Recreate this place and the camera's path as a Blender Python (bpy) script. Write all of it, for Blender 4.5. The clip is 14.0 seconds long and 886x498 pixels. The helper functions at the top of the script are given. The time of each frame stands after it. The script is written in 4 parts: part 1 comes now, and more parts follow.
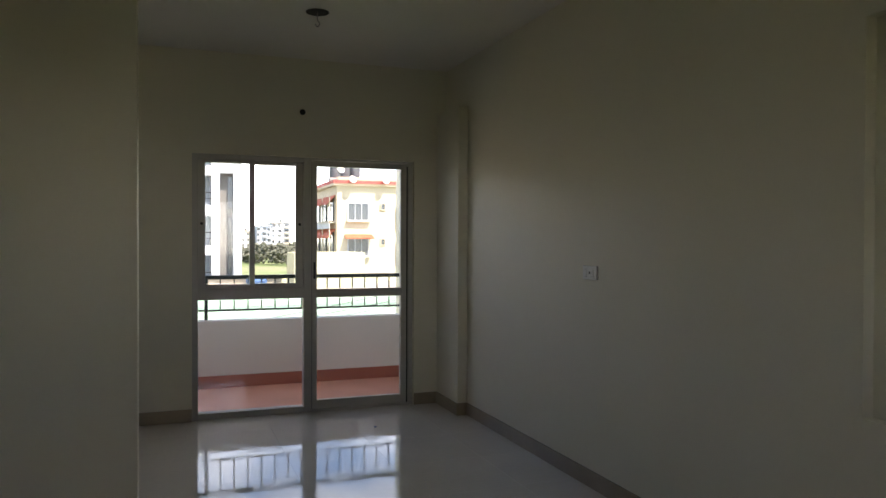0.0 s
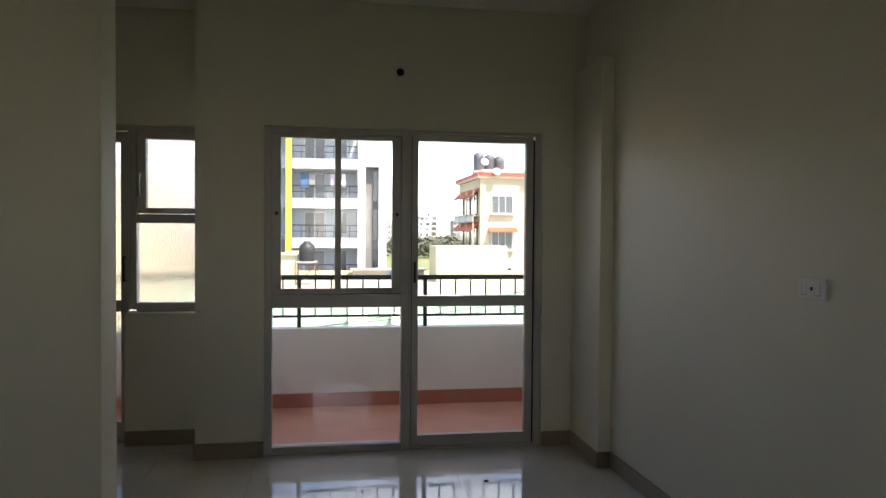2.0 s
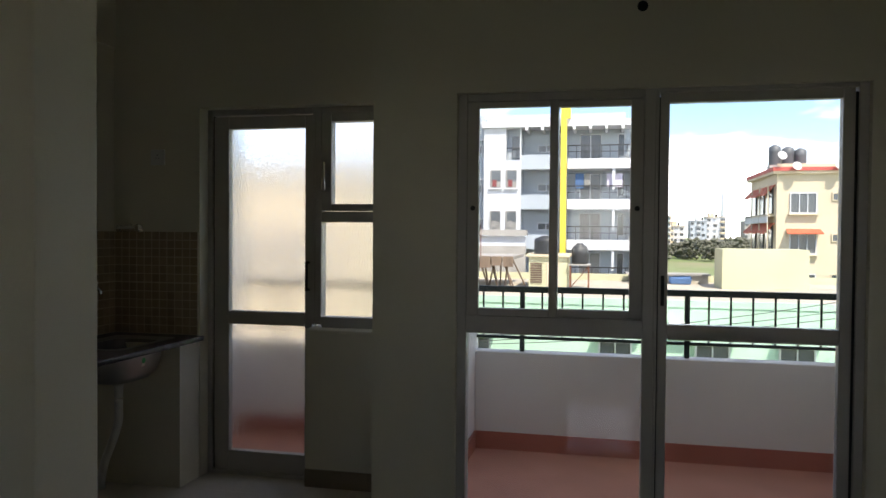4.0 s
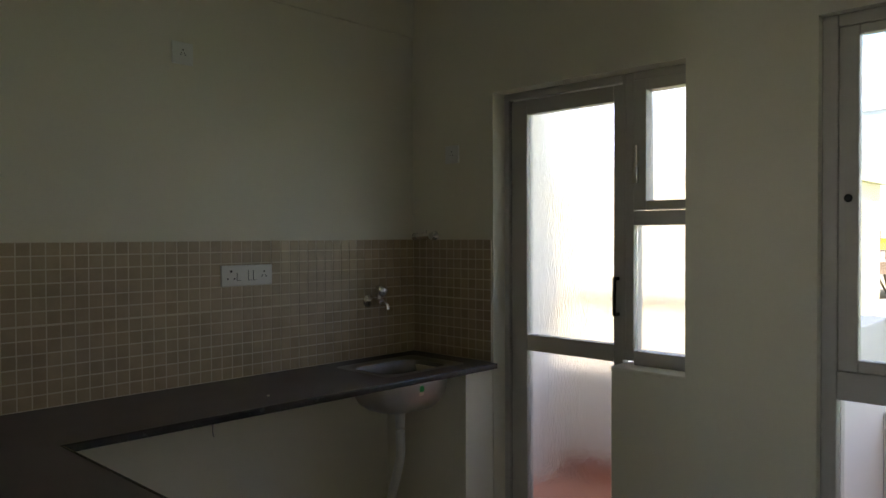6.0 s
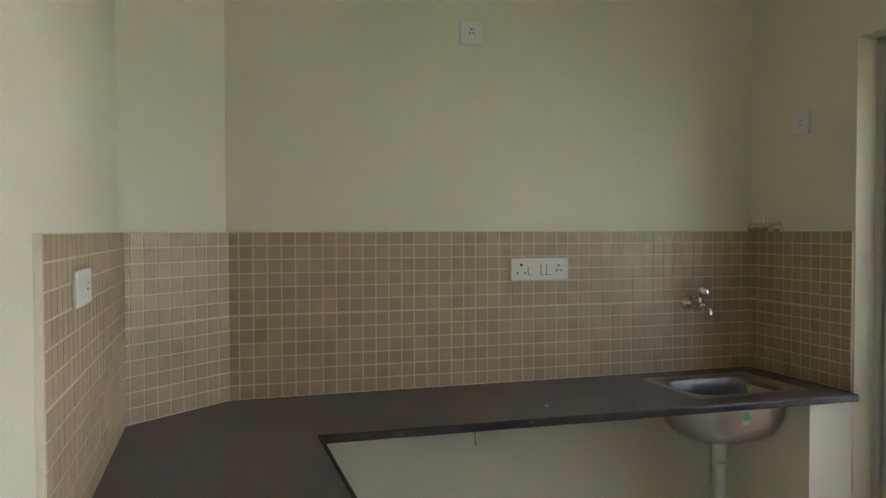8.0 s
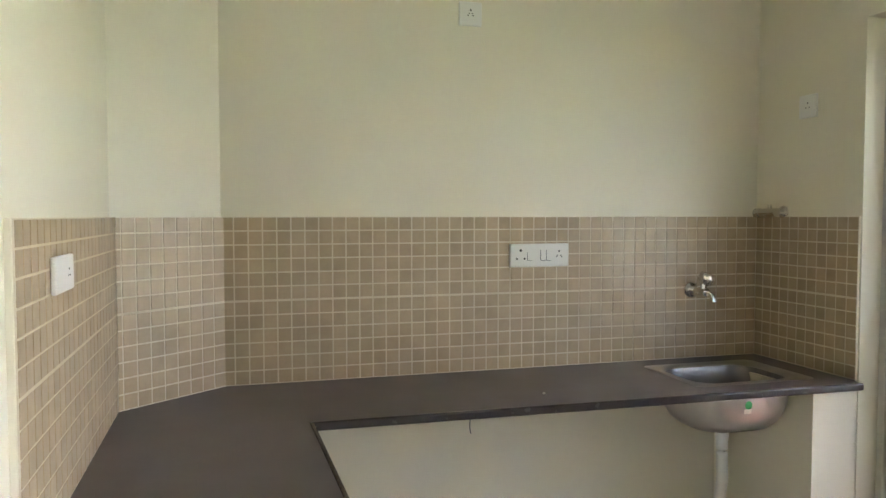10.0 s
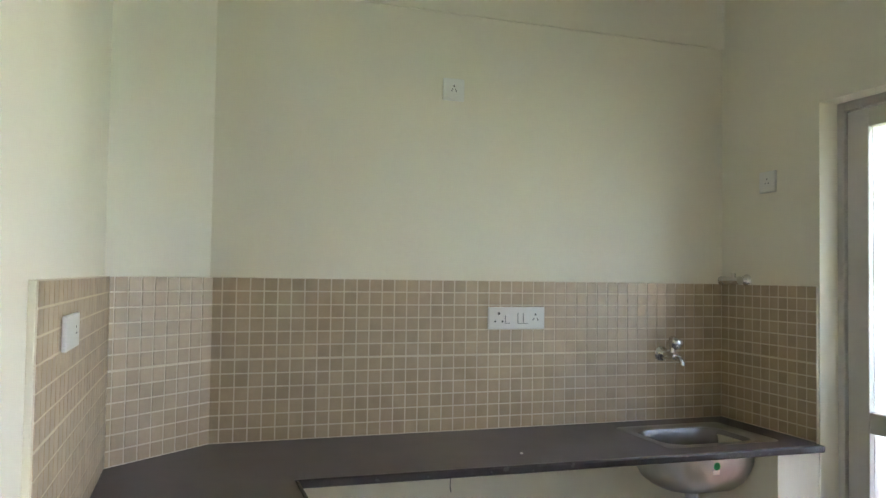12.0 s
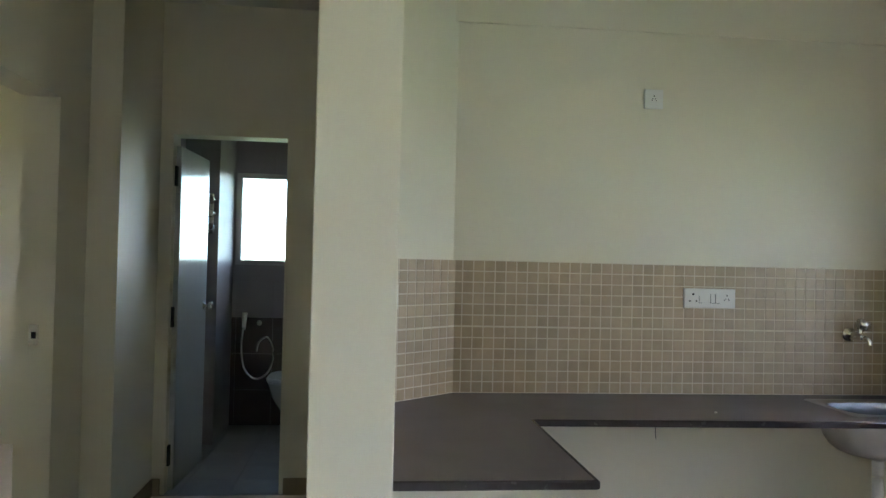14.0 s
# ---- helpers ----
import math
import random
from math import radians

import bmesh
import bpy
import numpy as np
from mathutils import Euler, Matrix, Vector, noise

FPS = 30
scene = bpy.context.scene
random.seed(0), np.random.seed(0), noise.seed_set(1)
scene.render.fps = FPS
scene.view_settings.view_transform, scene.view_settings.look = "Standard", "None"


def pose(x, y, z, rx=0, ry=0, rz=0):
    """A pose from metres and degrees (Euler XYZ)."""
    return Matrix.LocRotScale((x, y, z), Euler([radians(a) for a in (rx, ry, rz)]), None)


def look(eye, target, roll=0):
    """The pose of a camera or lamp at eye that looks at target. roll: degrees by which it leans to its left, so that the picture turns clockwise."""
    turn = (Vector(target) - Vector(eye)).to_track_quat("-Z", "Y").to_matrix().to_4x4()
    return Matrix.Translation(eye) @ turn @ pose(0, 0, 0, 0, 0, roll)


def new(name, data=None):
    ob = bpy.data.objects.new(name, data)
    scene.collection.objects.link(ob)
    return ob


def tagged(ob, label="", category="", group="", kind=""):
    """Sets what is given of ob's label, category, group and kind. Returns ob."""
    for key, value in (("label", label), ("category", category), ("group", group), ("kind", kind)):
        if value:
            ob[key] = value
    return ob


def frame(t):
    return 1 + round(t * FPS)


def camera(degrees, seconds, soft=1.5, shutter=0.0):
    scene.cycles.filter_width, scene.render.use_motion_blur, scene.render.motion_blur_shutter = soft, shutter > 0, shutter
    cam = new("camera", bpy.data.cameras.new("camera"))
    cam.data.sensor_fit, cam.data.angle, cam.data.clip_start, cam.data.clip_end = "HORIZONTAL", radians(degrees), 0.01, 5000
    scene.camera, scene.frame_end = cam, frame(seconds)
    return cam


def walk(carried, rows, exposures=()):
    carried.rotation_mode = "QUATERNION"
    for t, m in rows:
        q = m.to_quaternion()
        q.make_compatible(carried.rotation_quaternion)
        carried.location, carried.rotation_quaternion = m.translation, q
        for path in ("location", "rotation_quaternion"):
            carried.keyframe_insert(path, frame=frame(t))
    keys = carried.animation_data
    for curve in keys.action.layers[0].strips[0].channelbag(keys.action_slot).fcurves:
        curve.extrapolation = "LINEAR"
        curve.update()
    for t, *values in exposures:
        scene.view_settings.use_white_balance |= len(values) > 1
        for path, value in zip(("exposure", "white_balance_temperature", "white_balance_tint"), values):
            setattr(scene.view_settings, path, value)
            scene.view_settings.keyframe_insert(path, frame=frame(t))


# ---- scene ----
cam = camera(62.0, 14.0)
PATH = [
    (0, (-0.282, -6.138, 1.425), (0.418, -4.265, 1.401), 0.2),
    (0.5, (-0.088, -5.871, 1.432), (0.51, -3.963, 1.393), 0.1),
    (1, (0.057, -5.515, 1.436), (0.545, -3.576, 1.399), 0.5),
    (1.5, (0.157, -5.21, 1.428), (0.566, -3.253, 1.39), 0.4),
    (2, (0.269, -4.85, 1.432), (0.588, -2.876, 1.388), 0.4),
    (4.3, (0.613, -3.382, 1.43), (0.042, -1.466, 1.387), 0.2),
    (4.5, (0.625, -3.254, 1.422), (-0.047, -1.371, 1.384), 0.0),
    (5, (0.663, -2.952, 1.435), (-0.273, -1.185, 1.401), -0.3),
    (5.5, (0.655, -2.696, 1.435), (-0.509, -1.07, 1.405), -0.4),
    (6, (0.624, -2.464, 1.442), (-0.762, -1.023, 1.406), -0.2),
    (6.5, (0.616, -2.302, 1.433), (-0.948, -1.056, 1.404), -0.3),
    (7, (0.628, -2.165, 1.408), (-1.116, -1.186, 1.378), 0.2),
    (7.5, (0.57, -2.048, 1.415), (-1.292, -1.319, 1.365), -0.0),
    (8, (0.471, -1.966, 1.426), (-1.441, -1.38, 1.377), -0.1),
    (8.5, (0.447, -1.904, 1.426), (-1.477, -1.359, 1.378), -0.4),
    (11, (0.471, -1.907, 1.436), (-1.445, -1.342, 1.328), 0.2),
    (11.5, (0.496, -1.921, 1.445), (-1.42, -1.35, 1.482), 0.4),
    (12, (0.547, -1.98, 1.443), (-1.349, -1.35, 1.514), 0.9),
    (12.5, (0.704, -2.029, 1.439), (-1.196, -1.41, 1.5), 1.2),
    (13, (0.868, -2.091, 1.434), (-1.069, -1.593, 1.465), 1.6),
    (13.5, (0.953, -2.24, 1.432), (-1.009, -1.853, 1.46), 1.7),
    (14, (1.062, -2.313, 1.429), (-0.928, -2.115, 1.454), 1.4),
]
EXPOSURES = [(0, 2.65, 7150, 19), (2, 2.55, 7150, 19), (4.3, 1.95, 6900, 17), (5, 2.2, 6900, 17), (5.5, 2.7, 6950, 17), (6.0, 3.1, 7050, 17), (6.5, 3.45, 7150, 17), (7.5, 4.26, 7300, 18), (8.5, 4.97, 7400, 17),
             (11, 5.53, 7050, 19), (12.5, 5.15, 6550, 16), (14, 4.95, 6500, 16)]
walk(cam, [(t, look(e, g, r)) for t, e, g, r in PATH], EXPOSURES)

# ---- world and sun ----
world = bpy.data.worlds.new("sky")
scene.world = world
world.use_nodes = True
wn = world.node_tree.nodes
sky = wn.new("ShaderNodeTexSky")
sky.sky_type = "NISHITA"
sky.sun_disc = False
sky.sun_elevation = radians(54)
sky.sun_rotation = radians(150)
sky.air_density = 0.75
sky.dust_density = 0.0
sky.ozone_density = 3.0
wl = world.node_tree.links
wn["Background"].inputs["Strength"].default_value = 0.08
# broken fair-weather cloud over the whole sky
coord, squash, puffs, cover = wn.new("ShaderNodeTexCoord"), wn.new("ShaderNodeMapping"), wn.new("ShaderNodeTexNoise"), wn.new("ShaderNodeMapRange")
pale, cloudy = wn.new("ShaderNodeHueSaturation"), wn.new("ShaderNodeMix")
squash.inputs["Scale"].default_value = (1.0, 1.0, 3.2)
squash.inputs["Location"].default_value = (0.35, 0.1, 0.0)
puffs.inputs["Scale"].default_value, puffs.inputs["Detail"].default_value, puffs.inputs["Roughness"].default_value = 2.6, 6.0, 0.55
cover.inputs["From Min"].default_value, cover.inputs["From Max"].default_value = 0.47, 0.66
pale.inputs["Saturation"].default_value, pale.inputs["Value"].default_value = 0.25, 2.6
cloudy.data_type = "RGBA"
wl.new(coord.outputs["Generated"], squash.inputs["Vector"]), wl.new(squash.outputs["Vector"], puffs.inputs["Vector"])
wl.new(puffs.outputs["Fac"], cover.inputs["Value"]), wl.new(cover.outputs["Result"], cloudy.inputs["Factor"])
wl.new(sky.outputs["Color"], pale.inputs["Color"])
wl.new(sky.outputs["Color"], cloudy.inputs["A"]), wl.new(pale.outputs["Color"], cloudy.inputs["B"])
wl.new(cloudy.outputs["Result"], wn["Background"].inputs["Color"])
sun_data = bpy.data.lights.new("sun", "SUN")
sun_data.energy, sun_data.angle, sun_data.color = 2.1, radians(0.5), (1.0, 0.95, 0.87)
sun = new("sun", sun_data)
sun.matrix_world = look((6, -10.4, 16.5), (0, 0, 0))

# ---- materials ----


def mat(name, color, rough=0.6, metal=0.0, var=0.06, scale=3.0, grain=60.0, bump=0.03, second=None, per_piece=0.0, island=False, coat=0.0, spec=0.5):
    """A surface with colour variation at two scales and a fine relief."""
    m = bpy.data.materials.new(name)
    m.use_nodes = True
    n, l = m.node_tree.nodes, m.node_tree.links
    b = n["Principled BSDF"]
    b.inputs["Roughness"].default_value, b.inputs["Metallic"].default_value = rough, metal
    b.inputs["Coat Weight"].default_value = coat
    b.inputs["Specular IOR Level"].default_value = spec
    geo = n.new("ShaderNodeNewGeometry")
    big, fine = n.new("ShaderNodeTexNoise"), n.new("ShaderNodeTexNoise")
    for t, s, d in ((big, scale, 4), (fine, grain, 3)):
        t.inputs["Scale"].default_value, t.inputs["Detail"].default_value = s, d
        l.new(geo.outputs["Position"], t.inputs["Vector"])
    dark = second or tuple(c * (1 - 3 * var) for c in color)
    mix = n.new("ShaderNodeMix")
    mix.data_type = "RGBA"
    mix.inputs["A"].default_value, mix.inputs["B"].default_value = (*color, 1), (*dark, 1)
    ramp = n.new("ShaderNodeMapRange")
    ramp.inputs["From Min"].default_value, ramp.inputs["From Max"].default_value = 0.35, 0.75
    l.new(big.outputs["Fac"], ramp.inputs["Value"])
    l.new(ramp.outputs["Result"], mix.inputs["Factor"])
    hsv = n.new("ShaderNodeHueSaturation")
    l.new(mix.outputs["Result"], hsv.inputs["Color"])
    val = n.new("ShaderNodeMapRange")
    val.inputs["To Min"].default_value, val.inputs["To Max"].default_value = 1 - var, 1 + var
    l.new(fine.outputs["Fac"], val.inputs["Value"])
    out = val.outputs["Result"]
    if per_piece:
        pm = n.new("ShaderNodeMapRange")
        pm.inputs["To Min"].default_value, pm.inputs["To Max"].default_value = 1 - per_piece, 1 + per_piece
        l.new(geo.outputs["Random Per Island"] if island else n.new("ShaderNodeObjectInfo").outputs["Random"], pm.inputs["Value"])
        mul = n.new("ShaderNodeMath")
        mul.operation = "MULTIPLY"
        l.new(out, mul.inputs[0]), l.new(pm.outputs["Result"], mul.inputs[1])
        out = mul.outputs["Value"]
    l.new(out, hsv.inputs["Value"])
    l.new(hsv.outputs["Color"], b.inputs["Base Color"])
    rv = n.new("ShaderNodeMapRange")
    rv.inputs["To Min"].default_value, rv.inputs["To Max"].default_value = max(0.02, rough * 0.85), min(1, rough * 1.15)
    l.new(big.outputs["Fac"], rv.inputs["Value"])
    l.new(rv.outputs["Result"], b.inputs["Roughness"])
    if bump:
        bp = n.new("ShaderNodeBump")
        bp.inputs["Strength"].default_value, bp.inputs["Distance"].default_value = bump, 0.01
        l.new(fine.outputs["Fac"], bp.inputs["Height"])
        l.new(bp.outputs["Normal"], b.inputs["Normal"])
    return m


def clear_glass(name):
    """Thin clear glazing: it lets light straight through and mirrors by Fresnel."""
    m = bpy.data.materials.new(name)
    m.use_nodes = True
    n, l = m.node_tree.nodes, m.node_tree.links
    n.remove(n["Principled BSDF"])
    see, gloss, mix, fr = n.new("ShaderNodeBsdfTransparent"), n.new("ShaderNodeBsdfGlossy"), n.new("ShaderNodeMixShader"), n.new("ShaderNodeFresnel")
    see.inputs["Color"].default_value = (0.95, 0.97, 0.96, 1)
    gloss.inputs["Roughness"].default_value = 0.0
    fr.inputs["IOR"].default_value = 1.35
    l.new(fr.outputs["Fac"], mix.inputs[0]), l.new(see.outputs[0], mix.inputs[1]), l.new(gloss.outputs[0], mix.inputs[2])
    l.new(mix.outputs[0], n["Material Output"].inputs["Surface"])
    return m


def glass(name, rough=0.0, tint=(0.97, 0.99, 0.98), ripple=0.0):
    """Pebbled glazing that scatters what lies behind it."""
    m = bpy.data.materials.new(name)
    m.use_nodes = True
    n, l = m.node_tree.nodes, m.node_tree.links
    b = n["Principled BSDF"]
    b.inputs["Base Color"].default_value = (*tint, 1)
    b.inputs["Transmission Weight"].default_value = 1.0
    b.inputs["Roughness"].default_value = rough
    b.inputs["IOR"].default_value = 1.3
    geo, mp, ns = n.new("ShaderNodeNewGeometry"), n.new("ShaderNodeMapping"), n.new("ShaderNodeTexNoise")
    mp.inputs["Scale"].default_value = (1.0, 1.0, 0.3)
    ns.inputs["Scale"].default_value, ns.inputs["Detail"].default_value = 170.0, 1.5
    bp = n.new("ShaderNodeBump")
    bp.inputs["Strength"].default_value, bp.inputs["Distance"].default_value = ripple, 0.004
    l.new(geo.outputs["Position"], mp.inputs["Vector"]), l.new(mp.outputs["Vector"], ns.inputs["Vector"])
    l.new(ns.outputs["Fac"], bp.inputs["Height"]), l.new(bp.outputs["Normal"], b.inputs["Normal"])
    return m


CREAM = mat("cream_paint", (0.80, 0.752, 0.612), 0.55, var=0.015, scale=1.3, grain=180, bump=0.04)
WHITE = mat("white_paint", (0.80, 0.77, 0.70), 0.6, var=0.015, scale=1.5, grain=150, bump=0.04)
PARAPET = mat("parapet_paint", (0.80, 0.755, 0.735), 0.7, var=0.03, scale=2.0, grain=120, bump=0.08)
FLOOR = mat("vitrified_tile", (0.84, 0.765, 0.67), 0.05, var=0.04, scale=1.2, grain=25, bump=0.0, per_piece=0.015, spec=0.6)
fn, flk = FLOOR.node_tree.nodes, FLOOR.node_tree.links
wave, film, film_r, wave_b = fn.new("ShaderNodeTexNoise"), fn.new("ShaderNodeTexNoise"), fn.new("ShaderNodeMapRange"), fn.new("ShaderNodeBump")
wave.inputs["Scale"].default_value, wave.inputs["Detail"].default_value = 9.0, 2.0
film.inputs["Scale"].default_value, film.inputs["Detail"].default_value = 5.0, 5.0
film_r.inputs["From Min"].default_value, film_r.inputs["From Max"].default_value = 0.42, 0.68
film_r.inputs["To Min"].default_value, film_r.inputs["To Max"].default_value = 0.03, 0.13
wave_b.inputs["Strength"].default_value, wave_b.inputs["Distance"].default_value = 0.05, 0.004
place = fn.new("ShaderNodeNewGeometry").outputs["Position"]
flk.new(place, wave.inputs["Vector"]), flk.new(place, film.inputs["Vector"])
flk.new(film.outputs["Fac"], film_r.inputs["Value"]), flk.new(film_r.outputs["Result"], fn["Principled BSDF"].inputs["Roughness"])
flk.new(wave.outputs["Fac"], wave_b.inputs["Height"]), flk.new(wave_b.outputs["Normal"], fn["Principled BSDF"].inputs["Normal"])
JOINT = mat("floor_joint", (0.74, 0.67, 0.585), 0.4)
SKIRT = mat("skirting_tile", (0.34, 0.27, 0.19), 0.4, var=0.06, scale=4, grain=40, bump=0.0)
REDTILE = mat("terracotta_tile", (0.58, 0.255, 0.185), 0.5, var=0.06, scale=3, grain=30, bump=0.02, per_piece=0.02)
REDDARK = mat("terracotta_skirting", (0.44, 0.15, 0.105), 0.5, var=0.05)
ALU = mat("powder_coated_aluminium", (0.54, 0.51, 0.47), 0.45, 0.1, var=0.02, scale=5, grain=200, bump=0.01)
GASKET = mat("black_gasket", (0.02, 0.02, 0.02), 0.6, var=0.02)
GLASS = clear_glass("clear_glass")
FROST = glass("pebbled_glass", 0.24, (0.87, 0.865, 0.85), 0.55)
FROST_BLUE = glass("blue_green_frosted_glass", 0.3, (0.48, 0.66, 0.68), 0.3)
RAIL = mat("dark_green_rail_paint", (0.035, 0.05, 0.045), 0.4, 0.2, var=0.08, scale=20, grain=90)
TILE = mat("mosaic_tile", (0.475, 0.362, 0.238), 0.36, var=0.07, scale=14, grain=90, bump=0.02, second=(0.395, 0.298, 0.195), per_piece=0.09)
TILE_REST = mat("mosaic_tile_rest", (0.475, 0.362, 0.238), 0.36, var=0.07, scale=14, grain=90, bump=0.02, second=(0.395, 0.298, 0.195), per_piece=0.09, island=True)
GROUT = mat("cream_grout", (0.74, 0.66, 0.52), 0.8, var=0.04, scale=8, grain=150)
# polished edge of the same granite; dim floor reflection put into its darker colour
GRANITE_EDGE_DIMMED = mat("polished_granite_edge_dimmed", (0.046, 0.039, 0.039), 0.26, var=0.08, scale=30, grain=300, bump=0.0)
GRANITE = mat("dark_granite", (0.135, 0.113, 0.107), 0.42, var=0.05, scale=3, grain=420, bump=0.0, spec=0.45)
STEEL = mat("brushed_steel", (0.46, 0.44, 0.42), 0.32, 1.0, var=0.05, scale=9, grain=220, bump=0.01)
# same steel with the bowl's inner shade put into a darker base colour
STEEL_SHADED = mat("brushed_steel_shaded", (0.27, 0.255, 0.245), 0.30, 1.0, var=0.08, scale=12, grain=220, bump=0.02)
CHROME = mat("chrome", (0.75, 0.74, 0.72), 0.10, 1.0, var=0.02)
PVC = mat("white_pvc", (0.75, 0.73, 0.68), 0.35, var=0.03)
SWITCH = mat("white_switch_plastic", (0.81, 0.80, 0.76), 0.35, var=0.01)
HOLE = mat("dark_socket_hole", (0.015, 0.015, 0.015), 0.7, var=0.02)
GREEN = mat("green_sticker", (0.02, 0.42, 0.12), 0.5, var=0.03)
PAPER = mat("paper_sticker", (0.75, 0.72, 0.62), 0.7, var=0.03)
LEAF = mat("grey_laminate_door", (0.52, 0.52, 0.47), 0.18, var=0.02, scale=2, grain=90, bump=0.01, spec=0.13)
BROWN_TILE = mat("dark_brown_bath_tile", (0.055, 0.038, 0.035), 0.25, var=0.08, per_piece=0.1)
GREY_TILE = mat("grey_bath_tile", (0.34, 0.30, 0.295), 0.45, var=0.05, per_piece=0.05, spec=0.12)
BATH_FLOOR = mat("grey_floor_tile", (0.33, 0.315, 0.31), 0.5, var=0.06, per_piece=0.06)
CERAMIC = mat("white_ceramic", (0.85, 0.85, 0.84), 0.12, var=0.01)
TANK = mat("faded_black_tank", (0.11, 0.12, 0.13), 0.5, var=0.1, scale=2, grain=12)
BLACK = mat("black_plastic", (0.03, 0.032, 0.035), 0.5, var=0.08, scale=4)
DARKMETAL = mat("dark_steel", (0.05, 0.045, 0.04), 0.5, 0.5)
# outdoors
O_WHITE = mat("facade_white", (0.56, 0.57, 0.59), 0.8, var=0.04, scale=0.3, grain=3, second=(0.48, 0.49, 0.51))
O_GREY = mat("facade_grey", (0.40, 0.44, 0.48), 0.8, var=0.04, scale=0.3, grain=3)
O_DGREY = mat("shaft_concrete", (0.20, 0.188, 0.176), 0.85, var=0.08, scale=0.5, grain=4)
O_YELLOW = mat("facade_yellow", (0.80, 0.60, 0.06), 0.7, var=0.03, scale=0.5, grain=4)
O_CREAM = mat("facade_cream", (0.60, 0.505, 0.36), 0.8, var=0.05, scale=0.35, grain=4, second=(0.50, 0.425, 0.31))
O_RED = mat("red_roof_band", (0.50, 0.10, 0.08), 0.7, var=0.08, scale=1, grain=6)
O_ORANGE = mat("orange_awning", (0.50, 0.125, 0.06), 0.75, var=0.08, scale=1, grain=6)
O_GREEN = mat("pale_green_wall", (0.40, 0.58, 0.46), 0.8, var=0.05, scale=0.4, grain=4)
O_ROOF = mat("dusty_roof", (0.46, 0.41, 0.33), 0.9, var=0.08, scale=0.3, grain=3)
O_LIME = mat("pale_yellow_wall", (0.52, 0.505, 0.33), 0.85, var=0.05, scale=0.4, grain=4)
O_GLASS = mat("window_glass_dark", (0.09, 0.10, 0.11), 0.12, var=0.08)
O_CURTAIN = mat("curtain_grey", (0.30, 0.29, 0.27), 0.9, var=0.1, scale=3)
O_WOOD = mat("shuttering_wood", (0.19, 0.135, 0.095), 0.85, var=0.12, scale=2, grain=15)
O_RUST = mat("rusty_steel", (0.22, 0.10, 0.06), 0.8, 0.2, var=0.1)
O_CONC = mat("raw_concrete", (0.36, 0.34, 0.31), 0.9, var=0.08, scale=0.6, grain=6)
O_BLUE = mat("blue_cloth", (0.07, 0.14, 0.28), 0.9, var=0.08)
O_PINK = mat("pale_cloth", (0.60, 0.55, 0.66), 0.9, var=0.05)
O_CLOTHBRIGHT = mat("bright_red_cloth", (0.42, 0.045, 0.045), 0.9, var=0.08)
O_CLOTHRED = mat("red_cloth", (0.22, 0.06, 0.06), 0.9, var=0.08)
FOLIAGE = mat("foliage", (0.12, 0.12, 0.085), 0.8, var=0.15, scale=0.4, grain=2, island=True, per_piece=0.35)
GROUND = mat("field_ground", (0.13, 0.20, 0.05), 0.95, var=0.12, scale=0.02, grain=0.4, second=(0.24, 0.21, 0.12))

# ---- helpers of this scene ----


def box(bm, x0, x1, y0, y1, z0, z1, bevel=0.0):
    r = bmesh.ops.create_cube(bm, size=1.0, matrix=Matrix.LocRotScale(((x0 + x1) / 2, (y0 + y1) / 2, (z0 + z1) / 2), None, (x1 - x0, y1 - y0, z1 - z0)))
    if bevel:
        edges = list({e for v in r["verts"] for e in v.link_edges})
        bmesh.ops.bevel(bm, geom=edges, offset=bevel, segments=2, affect="EDGES", profile=0.5)
    return bm


def bx(x0, x1, y0, y1, z0, z1, bevel=0.0):
    return box(bmesh.new(), x0, x1, y0, y1, z0, z1, bevel)


def rod(bm, a, b, r, seg=12, r2=None):
    a, b = Vector(a), Vector(b)
    q = (b - a).to_track_quat("Z", "Y")
    bmesh.ops.create_cone(bm, cap_ends=True, segments=seg, radius1=r, radius2=r if r2 is None else r2, depth=(b - a).length, matrix=Matrix.LocRotScale((a + b) / 2, q, None))
    return bm


def tube(points, r, seg=10):
    """A round pipe along a smooth line through the points."""
    p = [Vector(v) for v in points]
    line = []
    for i in range(len(p) - 1):
        a, b, c, d = p[max(i - 1, 0)], p[i], p[i + 1], p[min(i + 2, len(p) - 1)]
        for k in range(8):
            t = k / 8
            line.append(0.5 * (2 * b + (c - a) * t + (2 * a - 5 * b + 4 * c - d) * t * t + (3 * b - a - 3 * c + d) * t ** 3))
    line.append(p[-1])
    bm, rings = bmesh.new(), []
    for i, v in enumerate(line):
        way = (line[min(i + 1, len(line) - 1)] - line[max(i - 1, 0)]).normalized()
        q = way.to_track_quat("Z", "Y")
        rings.append([bm.verts.new(v + q @ Vector((r * math.cos(2 * math.pi * k / seg), r * math.sin(2 * math.pi * k / seg), 0))) for k in range(seg)])
    for a, b in zip(rings, rings[1:]):
        for k in range(seg):
            bm.faces.new((a[k], a[(k + 1) % seg], b[(k + 1) % seg], b[k])).smooth = True
    bm.faces.new(list(reversed(rings[0]))), bm.faces.new(rings[-1])
    return bm


